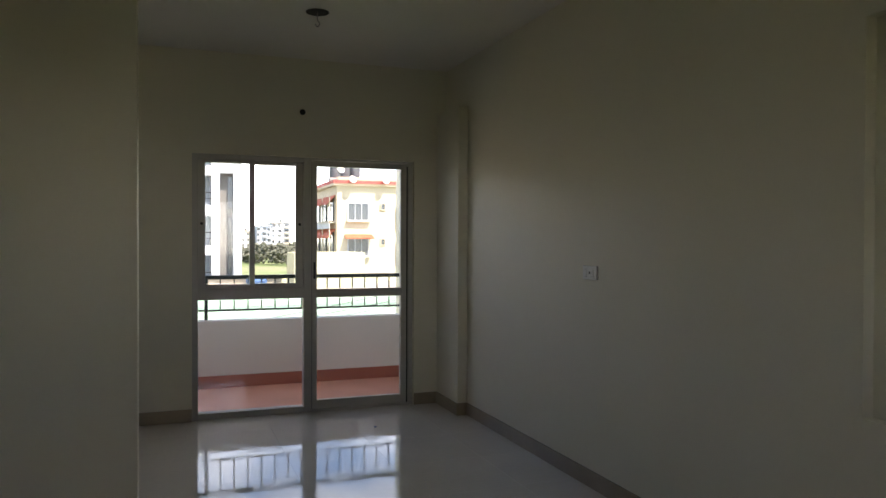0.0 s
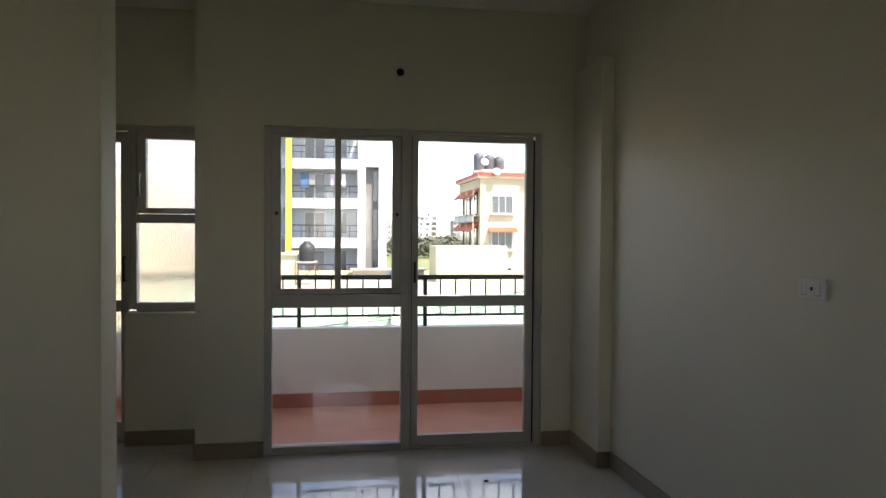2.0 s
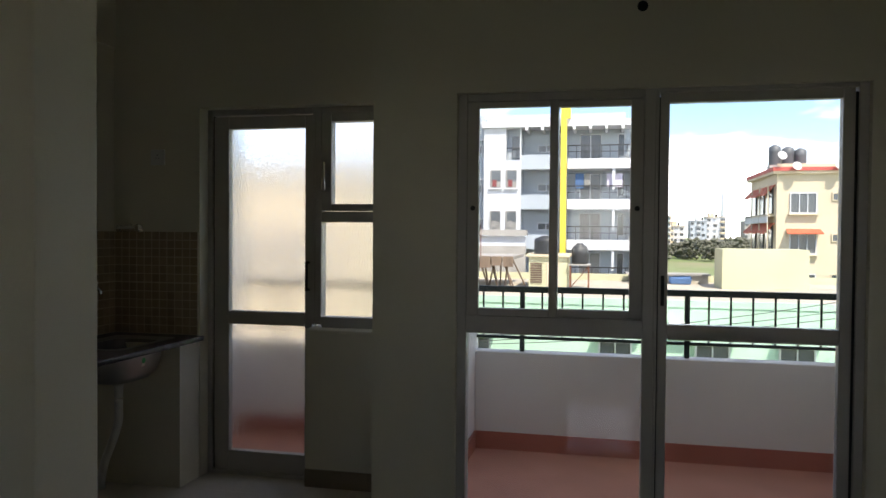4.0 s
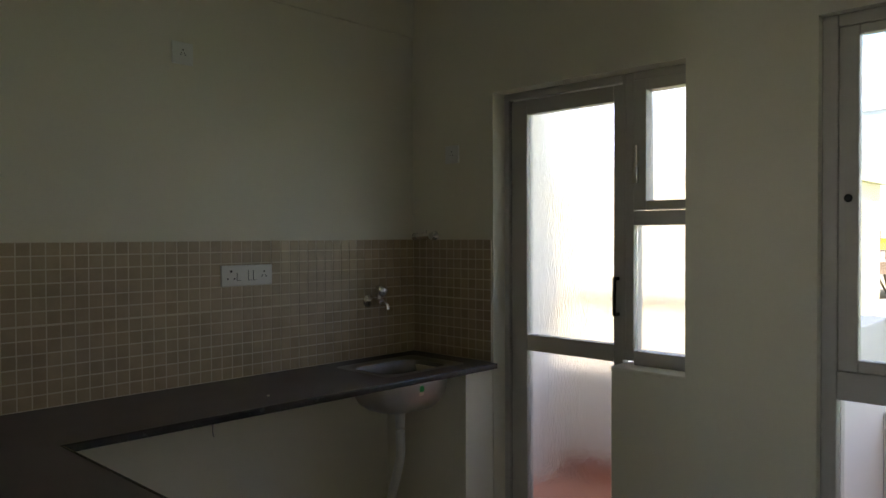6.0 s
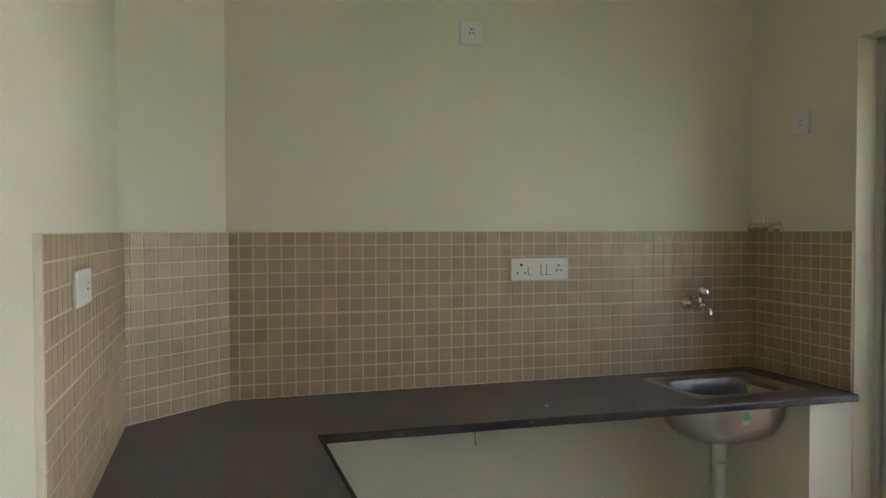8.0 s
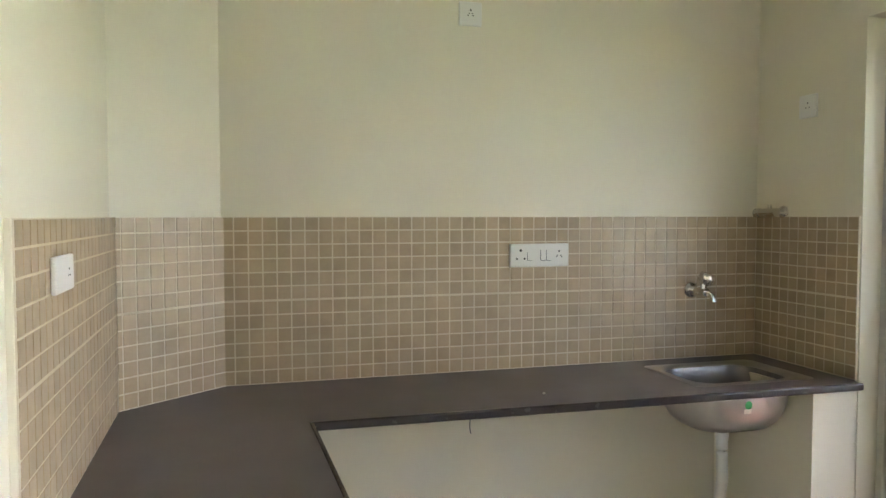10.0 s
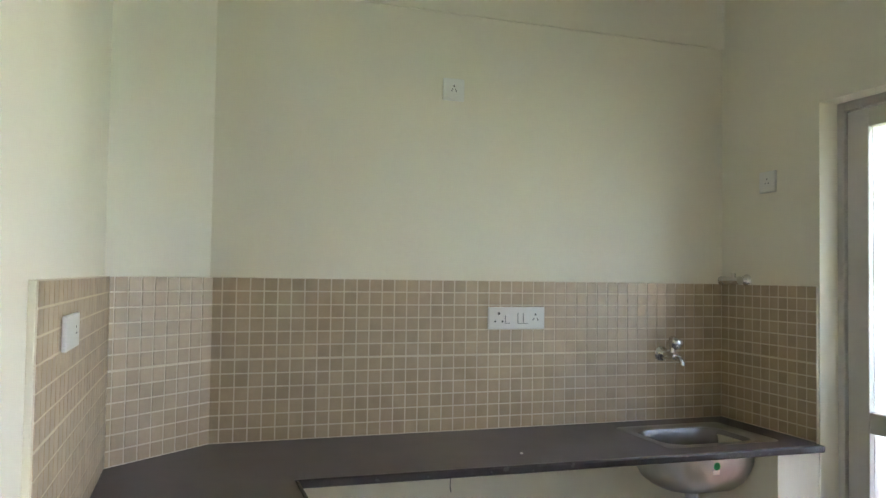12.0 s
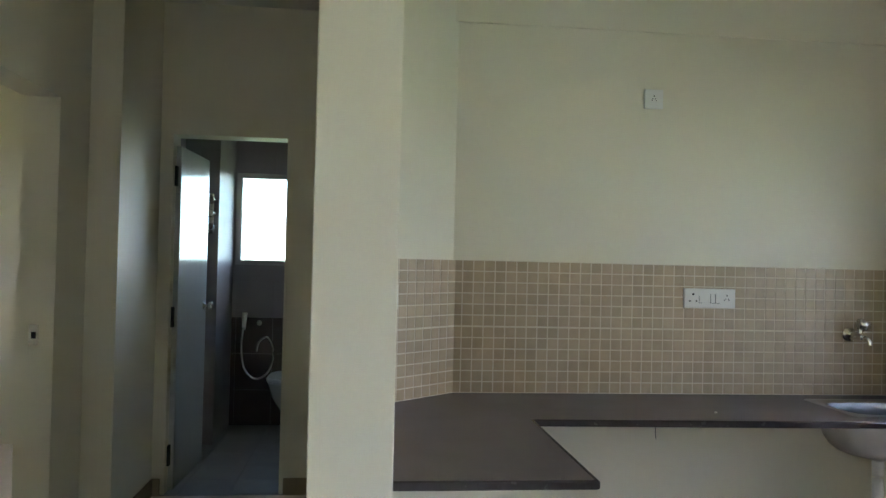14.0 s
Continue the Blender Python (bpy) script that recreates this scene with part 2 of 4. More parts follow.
def lathe(profile, seg=24):
    """A turned body about z from (radius, height) pairs."""
    bm, rings = bmesh.new(), []
    for r, z in profile:
        rings.append([bm.verts.new((r * math.cos(2 * math.pi * k / seg), r * math.sin(2 * math.pi * k / seg), z)) for k in range(seg)])
    for a, b in zip(rings, rings[1:]):
        for k in range(seg):
            bm.faces.new((a[k], a[(k + 1) % seg], b[(k + 1) % seg], b[k])).smooth = True
    bm.faces.new(list(reversed(rings[0]))), bm.faces.new(rings[-1])
    return bm


def moved(bm, m):
    bmesh.ops.transform(bm, matrix=m, verts=bm.verts)
    return bm


def mesh_of(name, bm, material):
    me = bpy.data.meshes.new(name)
    bmesh.ops.recalc_face_normals(bm, faces=bm.faces)
    bm.to_mesh(me)
    bm.free()
    me.materials.append(material)
    return me


def thing(name, at, label, category, group="", kind=""):
    ob = new(name)
    ob.location = at
    ob.empty_display_size = 0.05
    return tagged(ob, label, category, group, kind)


def part(name, bm, material, parent, label=""):
    """One mesh, given in world places, as a part of a thing or of a part."""
    ob = new(name, mesh_of(name, bm, material))
    root = parent
    while root.parent:
        root = root.parent
    ob.parent = parent
    ob.matrix_parent_inverse = Matrix.Translation(-Vector(root.location))
    if parent.parent:
        ob.matrix_parent_inverse = Matrix()
    return tagged(ob, label)


def solid(name, bm, material, label="", category="", kind="structure", group=""):
    return tagged(new(name, mesh_of(name, bm, material)), label, category, group, kind)


def holed(bm, axis, p0, p1, a0, a1, z0, z1, holes=()):
    """A wall between p0 and p1 across, from a0 to a1 along, with (a, b, z, z) holes side by side."""
    def put(s, t, u, v):
        if t - s > 1e-4 and v - u > 1e-4:
            box(bm, *((p0, p1, s, t) if axis == "x" else (s, t, p0, p1)), u, v)
    at = a0
    for s, t, u, v in sorted(holes):
        put(at, s, z0, z1)
        put(s, t, z0, u)
        put(s, t, v, z1)
        at = t
    put(at, a1, z0, z1)
    return bm


def prism(outline, z0, z1, bevel=0.0):
    """An upright body on a flat outline."""
    bm = bmesh.new()
    f = bm.faces.new([bm.verts.new((x, y, z0)) for x, y in outline])
    up = bmesh.ops.extrude_face_region(bm, geom=[f])
    bmesh.ops.translate(bm, vec=(0, 0, z1 - z0), verts=[e for e in up["geom"] if isinstance(e, bmesh.types.BMVert)])
    if bevel:
        bmesh.ops.bevel(bm, geom=list(bm.edges), offset=bevel, segments=3, affect="EDGES", profile=0.5)
    return bm

# ---- the rooms ----
CEIL = 2.90
holed_wall = holed(bmesh.new(), "y", -0.08, 0.14, -0.523, 2.010, 0, CEIL, [(-0.103, 1.713, 0, 2.10)])
solid("wall_north", holed_wall, CREAM, "cream painted wall around the balcony glazing", "wall")
solid("wall_return", bx(-0.523, -0.24, 0.14, 0.50, -0.25, CEIL), WHITE, "white painted wall between kitchen and balcony", "wall")
solid("wall_balcony_divider", bx(-0.523, -0.24, 0.50, 1.42, -0.25, 1.06, 0.008), PARAPET, "white painted low wall dividing the balconies", "wall")
solid("wall_kitchen_north", holed(bmesh.new(), "y", 0.288, 0.50, -2.5, -0.523, 0, CEIL, [(-1.685, -1.03, 0, 2.135), (-1.03, -0.524, 0.885, 2.135)]), CREAM, "cream painted kitchen wall around the utility door", "wall")
solid("wall_kitchen_west", bx(-2.50, -2.243, -2.4, 0.288, 0, CEIL), CREAM, "cream painted kitchen wall above the tiled splashback", "wall")
# splayed corner of the kitchen
cb = bmesh.new()
v = [cb.verts.new(p) for p in ((-2.243, -1.936, 0), (-2.243, -2.255, 0), (-1.970, -2.255, 0))]
f = cb.faces.new(v)
up = bmesh.ops.extrude_face_region(cb, geom=[f])
bmesh.ops.translate(cb, vec=(0, 0, CEIL), verts=[e for e in up["geom"] if isinstance(e, bmesh.types.BMVert)])
solid("wall_splay", cb, CREAM, "cream painted splayed corner wall of the kitchen", "wall")
solid("wall_kitchen_south", bx(-3.41, -0.413, -2.425, -2.255, 0, CEIL, 0.003), CREAM, "cream painted wall ending in a pillar", "wall")
solid("wall_kitchen_beam", bx(-2.243, -2.230, -2.0, 0.288, 2.50, CEIL), CREAM, "cream painted beam above the kitchen wall", "beam")
NICHE = (-5.6, -4.23, 0.80, 2.215)
solid("wall_east", holed(bmesh.new(), "x", 2.010, 2.06, -7.7, 0.14, 0, CEIL, [NICHE]), CREAM, "long cream painted wall with a shallow niche", "wall")
solid("wall_east_back", bx(2.06, 2.25, -7.7, 1.6, 0, CEIL), CREAM, "cream painted outer wall", "wall")
solid("wall_pilaster", bx(1.925, 2.010, -0.58, -0.08, 0, 2.51, 0.004), CREAM, "cream painted pilaster beside the balcony door", "pilaster")
# the opening is added out of view to brighten the living room
solid("wall_south", holed(bmesh.new(), "y", -7.9, -7.7, -1.5, 2.25, 0, CEIL, [(0.1, 1.05, 1.15, 2.1)]), CREAM, "cream painted wall behind the entrance with an added light opening", "wall")
solid("wall_entry_west", bx(-1.5, -1.35, -7.7, -3.85, 0, CEIL), CREAM, "cream painted side wall of the entrance", "wall")
solid("wall_corridor_door", holed(bmesh.new(), "y", -3.85, -3.70, -2.72, -1.35, 0, CEIL, [(-2.40, -1.50, 0, 2.14)]), CREAM, "cream painted wall around a bedroom doorway", "wall")
solid("wall_corridor_south", bx(-3.60, -2.72, -3.85, -3.55, 0, CEIL), CREAM, "cream painted corridor wall", "wall")
solid("wall_bathroom", holed(bmesh.new(), "x", -3.56, -3.41, -3.55, -2.411, 0, CEIL, [(-3.49, -2.80, 0, 2.135)]), CREAM, "cream painted wall around the bathroom doorway", "wall")
# bedroom seen through its doorway
# its opening is added out of view to light the corridor
solid("wall_bedroom_south", holed(bmesh.new(), "y", -7.0, -6.85, -4.6, -1.5, 0, CEIL, [(-4.5, -4.0, 1.1, 2.1)]), CREAM, "cream painted bedroom wall", "wall")
# two unseen slabs added to block direct sun at these openings
solid("sunshade", bx(-0.9, 2.1, -8.8, -7.9, 2.15, 2.23), WHITE, "thin unseen slab added to keep sun out of the entrance opening", "sunshade")
solid("sunshade", bx(-4.7, -2.6, -7.9, -7.0, 2.15, 2.23), WHITE, "thin unseen slab added to keep sun out of the bedroom opening", "sunshade")
solid("wall_bedroom_west", bx(-4.75, -4.6, -7.0, -3.95, 0, CEIL), CREAM, "cream painted bedroom wall", "wall")
solid("wall_bedroom_north", bx(-4.75, -3.56, -3.95, -3.85, 0, CEIL), CREAM, "cream painted bedroom wall", "wall")
# bathroom shell
solid("wall_bath_west", holed(bmesh.new(), "x", -5.45, -5.20, -3.85, -1.6, 0, CEIL, [(-3.42, -2.55, 1.335, 2.095)]), GREY_TILE, "bathroom wall around a frosted window", "wall")
solid("wall_bath_south", bx(-5.20, -3.60, -3.85, -3.70, 0, CEIL), GREY_TILE, "bathroom side wall", "wall")
solid("wall_bath_duct", bx(-5.19, -4.56, -3.69, -3.435, 0, 2.42), GREY_TILE, "tiled duct in the corner of the bathroom", "wall")
solid("wall_bath_north", bx(-5.45, -3.41, -1.75, -1.6, 0, CEIL), GREY_TILE, "bathroom side wall", "wall")
solid("wall_bath_east", bx(-3.56, -3.41, -2.411, -1.75, 0, CEIL), GREY_TILE, "bathroom inner wall", "wall")
solid("ceiling", bx(-5.45, 2.25, -7.9, 0.5, CEIL, CEIL + 0.2), WHITE, "white painted flat ceiling", "ceiling")
solid("ceiling_bathroom", bx(-5.20, -3.56, -3.70, -1.75, 2.42, 2.48), WHITE, "white bathroom false ceiling", "ceiling")
solid("ceiling_utility", bx(-3.2, -0.24, 0.5, 1.55, 2.72, 2.9), WHITE, "white slab over the utility balcony", "ceiling")
solid("floor_slab_kitchen", bx(-2.5, -0.523, 0.14, 0.5, -0.25, -0.004), JOINT, "grey floor bed at the kitchen door", "floor")
solid("floor_slab", bx(-5.45, 2.25, -7.9, 0.14, -0.25, -0.004), JOINT, "grey floor bed under the tiles", "floor")
solid("building_base", bx(-5.45, 2.25, -7.9, 1.5, -9.5, -0.25), O_CREAM, "plain lower storeys under the flat", "building")
# utility balcony behind the kitchen and the living room's balcony
solid("floor_balcony", bx(-3.2, 2.9, 0.14, 1.52, -0.25, -0.011), REDTILE, "concrete bed of the balcony", "floor")
solid("wall_balcony_parapet", bx(-0.24, 2.9, 1.29, 1.42, -0.25, 0.64, 0.008), PARAPET, "white painted balcony parapet", "parapet")
solid("wall_utility_parapet", bx(-3.2, -0.523, 1.35, 1.48, -0.25, 0.64, 0.008), PARAPET, "white painted utility balcony parapet", "parapet")
solid("wall_utility_west", bx(-2.15, -2.0, 0.50, 1.35, -0.02, 2.78), PARAPET, "white painted side wall of the utility balcony", "wall")
solid("wall_balcony_east", bx(2.25, 2.4, 0.14, 1.29, -0.02, 2.78), PARAPET, "white painted side wall of the balcony", "wall")
solid("wall_balcony_front", bx(1.90, 2.25, 0.14, 0.50, -0.02, 2.78), PARAPET, "white painted wall behind the balcony", "wall")
solid("balcony_skirting", bx(-0.235, 2.25, 1.278, 1.29, -0.02, 0.105), REDDARK, "dark red tile skirting of the balcony", "skirting")
solid("utility_skirting", bx(-2.0, -0.525, 1.338, 1.35, -0.02, 0.105), REDDARK, "dark red tile skirting of the utility balcony", "skirting")
solid("balcony_skirting_side", bx(-0.24, -0.228, 0.15, 1.278, -0.02, 0.105), REDDARK, "dark red tile skirting of the balcony side", "skirting")

# skirting of the rooms
def skirt(x0, x1, y0, y1):
    solid("baseboard", bx(x0, x1, y0, y1, 0, 0.10, 0.002), SKIRT, "brown polished tile skirting at the wall's foot", "skirting")


skirt(-0.523, -0.105, -0.092, -0.081)
skirt(1.715, 1.925, -0.092, -0.081)
skirt(1.913, 1.924, -0.592, -0.092)
skirt(1.913, 2.009, -0.593, -0.581)
skirt(1.998, 2.009, -7.69, -0.593)
skirt(-1.03, -0.536, 0.276, 0.287)
skirt(-0.535, -0.524, -0.092, 0.276)
skirt(-0.412, -0.401, -2.437, -2.255)
skirt(-3.398, -0.412, -2.437, -2.426)
skirt(-3.409, -3.398, -2.79, -2.426)
skirt(-3.409, -3.398, -3.549, -3.50)
skirt(-3.398, -2.72, -3.549, -3.538)
skirt(-2.719, -2.708, -3.699, -3.549)
skirt(-2.708, -2.405, -3.699, -3.688)
skirt(-4.59, -1.52, -6.849, -6.838)


# ---- glazing ----
def bar(name, b, parent, bevel=0.004, material=None, label=""):
    return part(name, bx(*b, bevel), material or ALU, parent, label)


def pane(b, parent, material=None, label=""):
    ob = part("pane", bx(*b), material or GLASS, parent, label)
    ob.visible_shadow = material is FROST
    return ob


# balcony glazing: fixed light with a two-leaf sliding window above, and a door
win = thing("window_1", (0.36, 0, 0), "grey aluminium window with sliding sashes over a fixed pane", "window", kind="structure")
bar("frame_stile", (-0.103, -0.058, -0.045, 0.045, 0, 2.10), win)
bar("frame_stile", (0.772, 0.822, -0.045, 0.045, 0, 2.10), win)
bar("frame_head", (-0.058, 0.772, -0.045, 0.045, 2.062, 2.10), win)
bar("frame_transom", (-0.058, 0.772, -0.045, 0.045, 0.943, 1.030), win)
bar("frame_sill", (-0.058, 0.772, -0.045, 0.045, 0.0, 0.046), win)
pane((-0.058, 0.772, -0.003, 0.003, 0.046, 0.943), win)
for x0, x1, ya in ((-0.058, 0.378, -0.038), (0.340, 0.772, 0.002)):
    left, right = (0.056, 0.040) if x0 < 0 else (0.038, 0.060)
    bar("sash_stile", (x0, x0 + left, ya, ya + 0.036, 1.030, 2.062), win)
    bar("sash_stile", (x1 - right, x1, ya, ya + 0.036, 1.030, 2.062), win)
    bar("sash_rail", (x0 + left, x1 - right, ya, ya + 0.036, 1.030, 1.066), win)
    bar("sash_rail", (x0 + left, x1 - right, ya, ya + 0.036, 2.033, 2.062), win)
    pane((x0 + left, x1 - right, ya + 0.015, ya + 0.020, 1.066, 2.033), win)
for x in (-0.030, 0.744):
    ya = -0.046 if x < 0 else -0.006
    part("sash_lock", moved(lathe([(0.010, 0), (0.012, 0.004), (0.009, 0.010)], 12), pose(x, ya + 0.008, 1.55, 90)), GASKET, win, "small black sash lock")

door = thing("door_1", (1.25, 0, 0), "closed grey aluminium balcony door with two glass panes", "door", kind="structure")
bar("frame_stile", (0.822, 0.836, -0.045, 0.045, 0, 2.10), door)
bar("frame_stile", (1.672, 1.713, -0.045, 0.045, 0, 2.10), door)
bar("frame_head", (0.836, 1.672, -0.045, 0.045, 2.082, 2.10), door)
bar("threshold", (0.836, 1.672, -0.045, 0.045, 0.0, 0.014), door)
bar("gasket_strip", (0.836, 0.841, -0.030, 0.03, 0.014, 2.06), door, 0.0, GASKET)
bar("gasket_strip", (1.660, 1.672, -0.030, 0.03, 0.014, 2.06), door, 0.0, GASKET)
bar("leaf_stile", (0.841, 0.882, -0.036, 0.012, 0.016, 2.078), door)
bar("leaf_stile", (1.610, 1.660, -0.036, 0.012, 0.016, 2.078), door)
bar("leaf_rail", (0.882, 1.610, -0.036, 0.012, 0.016, 0.090), door)
bar("leaf_rail", (0.882, 1.610, -0.036, 0.012, 0.944, 1.014), door)
bar("leaf_rail", (0.882, 1.610, -0.036, 0.012, 2.034, 2.078), door)
pane((0.882, 1.610, -0.015, -0.009, 0.090, 0.944), door)
pane((0.882, 1.610, -0.015, -0.009, 1.014, 2.034), door)
bar("lock_plate", (0.852, 0.868, -0.041, -0.036, 1.10, 1.24), door, 0.002, GASKET, "black lock plate")

# kitchen utility door and window
kd = thing("door_2", (-1.35, 0.42, 0), "closed grey aluminium utility door with pebbled glass", "door", kind="structure")
Y0, Y1 = 0.385, 0.455
bar("frame_stile", (-1.685, -1.655, Y0 - 0.01, Y1, 0, 2.135), kd)
bar("frame_stile", (-1.030, -1.012, Y0 - 0.01, Y1, 0.9, 2.135), kd)
bar("frame_head", (-1.655, -1.030, Y0 - 0.01, Y1, 2.10, 2.135), kd)
bar("threshold", (-1.655, -1.030, Y0 - 0.01, Y1, 0.0, 0.024), kd)
bar("gasket_strip", (-1.655, -1.647, Y0 + 0.01, Y1, 0.02, 2.10), kd, 0.0, GASKET)
bar("leaf_stile", (-1.647, -1.553, Y0, Y1 - 0.02, 0.025, 2.095), kd)
bar("leaf_stile", (-1.078, -1.032, Y0, Y1 - 0.02, 0.025, 2.095), kd)
bar("leaf_rail", (-1.553, -1.078, Y0, Y1 - 0.02, 0.025, 0.140), kd)
bar("leaf_rail", (-1.553, -1.078, Y0, Y1 - 0.02, 0.885, 0.962), kd)
bar("leaf_rail", (-1.553, -1.078, Y0, Y1 - 0.02, 2.024, 2.095), kd)
pane((-1.553, -1.078, 0.408, 0.413, 0.140, 0.885), kd, FROST, "pebbled glass")
pane((-1.553, -1.078, 0.408, 0.413, 0.962, 2.024), kd, FROST, "pebbled glass")
hb = bx(-1.062, -1.046, 0.345, 0.357, 1.09, 1.26, 0.004)
box(hb, -1.062, -1.046, 0.357, 0.385, 1.09, 1.105, 0.003), box(hb, -1.062, -1.046, 0.357, 0.385, 1.245, 1.26, 0.003)
part("handle", hb, DARKMETAL, kd, "dark metal pull handle")
kw = thing("window_2", (-0.75, 0.42, 0.885), "grey aluminium kitchen window with pebbled glass panes", "window", kind="structure")
bar("frame_stile", (-1.012, -0.975, Y0 - 0.01, Y1, 0.90, 2.135), kw)
bar("frame_head", (-0.975, -0.524, Y0 - 0.01, Y1, 2.10, 2.135), kw)
bar("frame_sill", (-0.975, -0.524, Y0 - 0.01, Y1, 0.885, 0.945), kw)
bar("frame_transom", (-0.975, -0.524, Y0 - 0.01, Y1, 1.484, 1.545), kw)
bar("vent_stile", (-0.970, -0.912, Y0 - 0.02, Y1 - 0.02, 1.548, 2.098), kw)
bar("vent_rail", (-0.912, -0.524, Y0 - 0.02, Y1 - 0.02, 1.548, 1.587), kw)
bar("vent_rail", (-0.912, -0.524, Y0 - 0.02, Y1 - 0.02, 2.050, 2.098), kw)
pane((-0.912, -0.524, 0.405, 0.410, 1.587, 2.050), kw, FROST, "pebbled glass")
pane((-0.975, -0.524, 0.405, 0.410, 0.945, 1.484), kw, FROST, "pebbled glass")
vh = rod(bmesh.new(), (-0.955, 0.352, 1.70), (-0.948, 0.345, 1.82), 0.008)
box(vh, -0.966, -0.944, 0.345, 0.366, 1.66, 1.73, 0.003)
part("handle", vh, CHROME, kw, "chrome casement handle")
part("window_sill", bx(-1.028, -0.524, 0.276, 0.375, 0.868, 0.884, 0.003), CREAM, kw, "thin cream sill")


# ---- balcony railing ----
pm = mesh_of("post", bx(-0.016, 0.016, -0.016, 0.016, 0.62, 1.036, 0.002), RAIL)
bal = mesh_of("baluster", bx(-0.006, 0.006, -0.006, 0.006, 0.74, 1.036), RAIL)


def railing(x0, x1, y, n, label):
    rl = thing("balcony_railing", ((x0 + x1) / 2, y, 0.64), label, "railing")
    part("top_rail", bx(x0, x1, y - 0.02, y + 0.02, 1.035, 1.075, 0.004), RAIL, rl)
    part("bottom_rail", bx(x0, x1, y - 0.01, y + 0.01, 0.722, 0.742, 0.002), RAIL, rl)
    for i in range(n):
        post = i % 8 == 2
        ob = new("post" if post else "baluster", pm if post else bal)
        ob.location = (x0 + 0.045 + 0.1315 * i, y, 0)
        ob.parent = rl
        ob.matrix_parent_inverse = Matrix.Translation(-Vector(rl.location))


railing(-0.24, 2.25, 1.355, 19, "dark green painted steel railing on the parapet")
railing(-2.0, -0.525, 1.415, 11, "dark green painted steel railing on the utility parapet")

# ---- kitchen ----
TOP = 0.825
base = solid("wall_counter_support", bx(-2.243, -1.690, 0.093, 0.288, 0, TOP - 0.025), CREAM, "low cream masonry support under the worktop", "support")
solid("wall_counter_support_corner", bx(-2.243, -1.72, -2.255, -1.685, 0, TOP - 0.026), CREAM, "low cream masonry support under the corner", "support")
# L-shaped granite worktop with a cut-out for the sink
SX0, SX1, SY0, SY1 = -2.095, -1.775, -0.318, 0.124


wt = thing("worktop", (-1.9, -1.0, TOP - 0.025), "dark granite L-shaped kitchen worktop with rounded front edge", "worktop")
E0, E1 = (-1.690, -1.675), (-1.646, 0.272)   # the front line of the long run


def front_x(y):
    return E0[0] + (E1[0] - E0[0]) * (y - E0[1]) / (E1[1] - E0[1])


Z0 = TOP - 0.025
N = 0.014
part("slab", prism([(-2.241, SY0), (-2.241, -1.675), (E0[0] - N, -1.675), (front_x(SY0) - N, SY0)], Z0, TOP), GRANITE, wt)
part("slab", prism([(-2.241, SY1), (SX0, SY1), (SX0, SY0), (-2.241, SY0)], Z0, TOP), GRANITE, wt)
part("slab", prism([(SX1, SY1), (front_x(SY1) - N, SY1), (front_x(SY0) - N, SY0), (SX1, SY0)], Z0, TOP), GRANITE, wt)
part("slab", prism([(-2.241, 0.287), (-1.70, 0.287), (-1.70, E1[1]), (E1[0] - N, E1[1]), (front_x(SY1) - N, SY1), (-2.241, SY1)], Z0, TOP), GRANITE, wt)
part("slab", prism([(-2.241, -1.675), (-2.241, -1.936), (-1.970, -2.255), (-0.925 - N, -2.255), (-0.925 - N, -1.662 - N), (E0[0] - N, -1.675 - N), (E0[0] - N, -1.675)], Z0, TOP), GRANITE, wt)
# front edges carry the darkened granite, the top keeps the lighter one
part("nosing", prism([(E0[0] - N, -1.675 - N), (E0[0], -1.675), (E1[0], E1[1] + 0.004), (E1[0] - N, E1[1] + 0.004)], Z0 - 0.001, TOP + 0.0004, 0.006), GRANITE_EDGE_DIMMED, wt, "rounded polished granite edge, coloured darker for its dim reflection")
part("nosing", prism([(E0[0] - N, -1.675 - N), (-0.925 - N, -1.662 - N), (-0.925, -1.662), (E0[0], -1.675)], Z0 - 0.001, TOP + 0.0004, 0.006), GRANITE_EDGE_DIMMED, wt, "rounded polished granite edge, coloured darker for its dim reflection")
part("nosing", prism([(-0.925 - N, -2.255), (-0.925, -2.255), (-0.925, -1.662), (-0.925 - N, -1.662 - N)], Z0 - 0.001, TOP + 0.0004, 0.006), GRANITE_EDGE_DIMMED, wt, "rounded polished granite edge, coloured darker for its dim reflection")


def rounded(x0, x1, y0, y1, r, z, n=6):
    pts = []
    for cx, cy, a in ((x1 - r, y1 - r, 0), (x0 + r, y1 - r, 90), (x0 + r, y0 + r, 180), (x1 - r, y0 + r, 270)):
        for k in range(n + 1):
            t = radians(a + 90 * k / n)
            pts.append((cx + r * math.cos(t), cy + r * math.sin(t), z))
    return pts


def skin(loops, close=True):
    bm = bmesh.new()
    rings = [[bm.verts.new(p) for p in lp] for lp in loops]
    for a, b in zip(rings, rings[1:]):
        for i in range(len(a)):
            bm.faces.new((a[i], a[(i + 1) % len(a)], b[(i + 1) % len(a)], b[i])).smooth = True
    if close:
        bm.faces.new(rings[-1])
    return bm


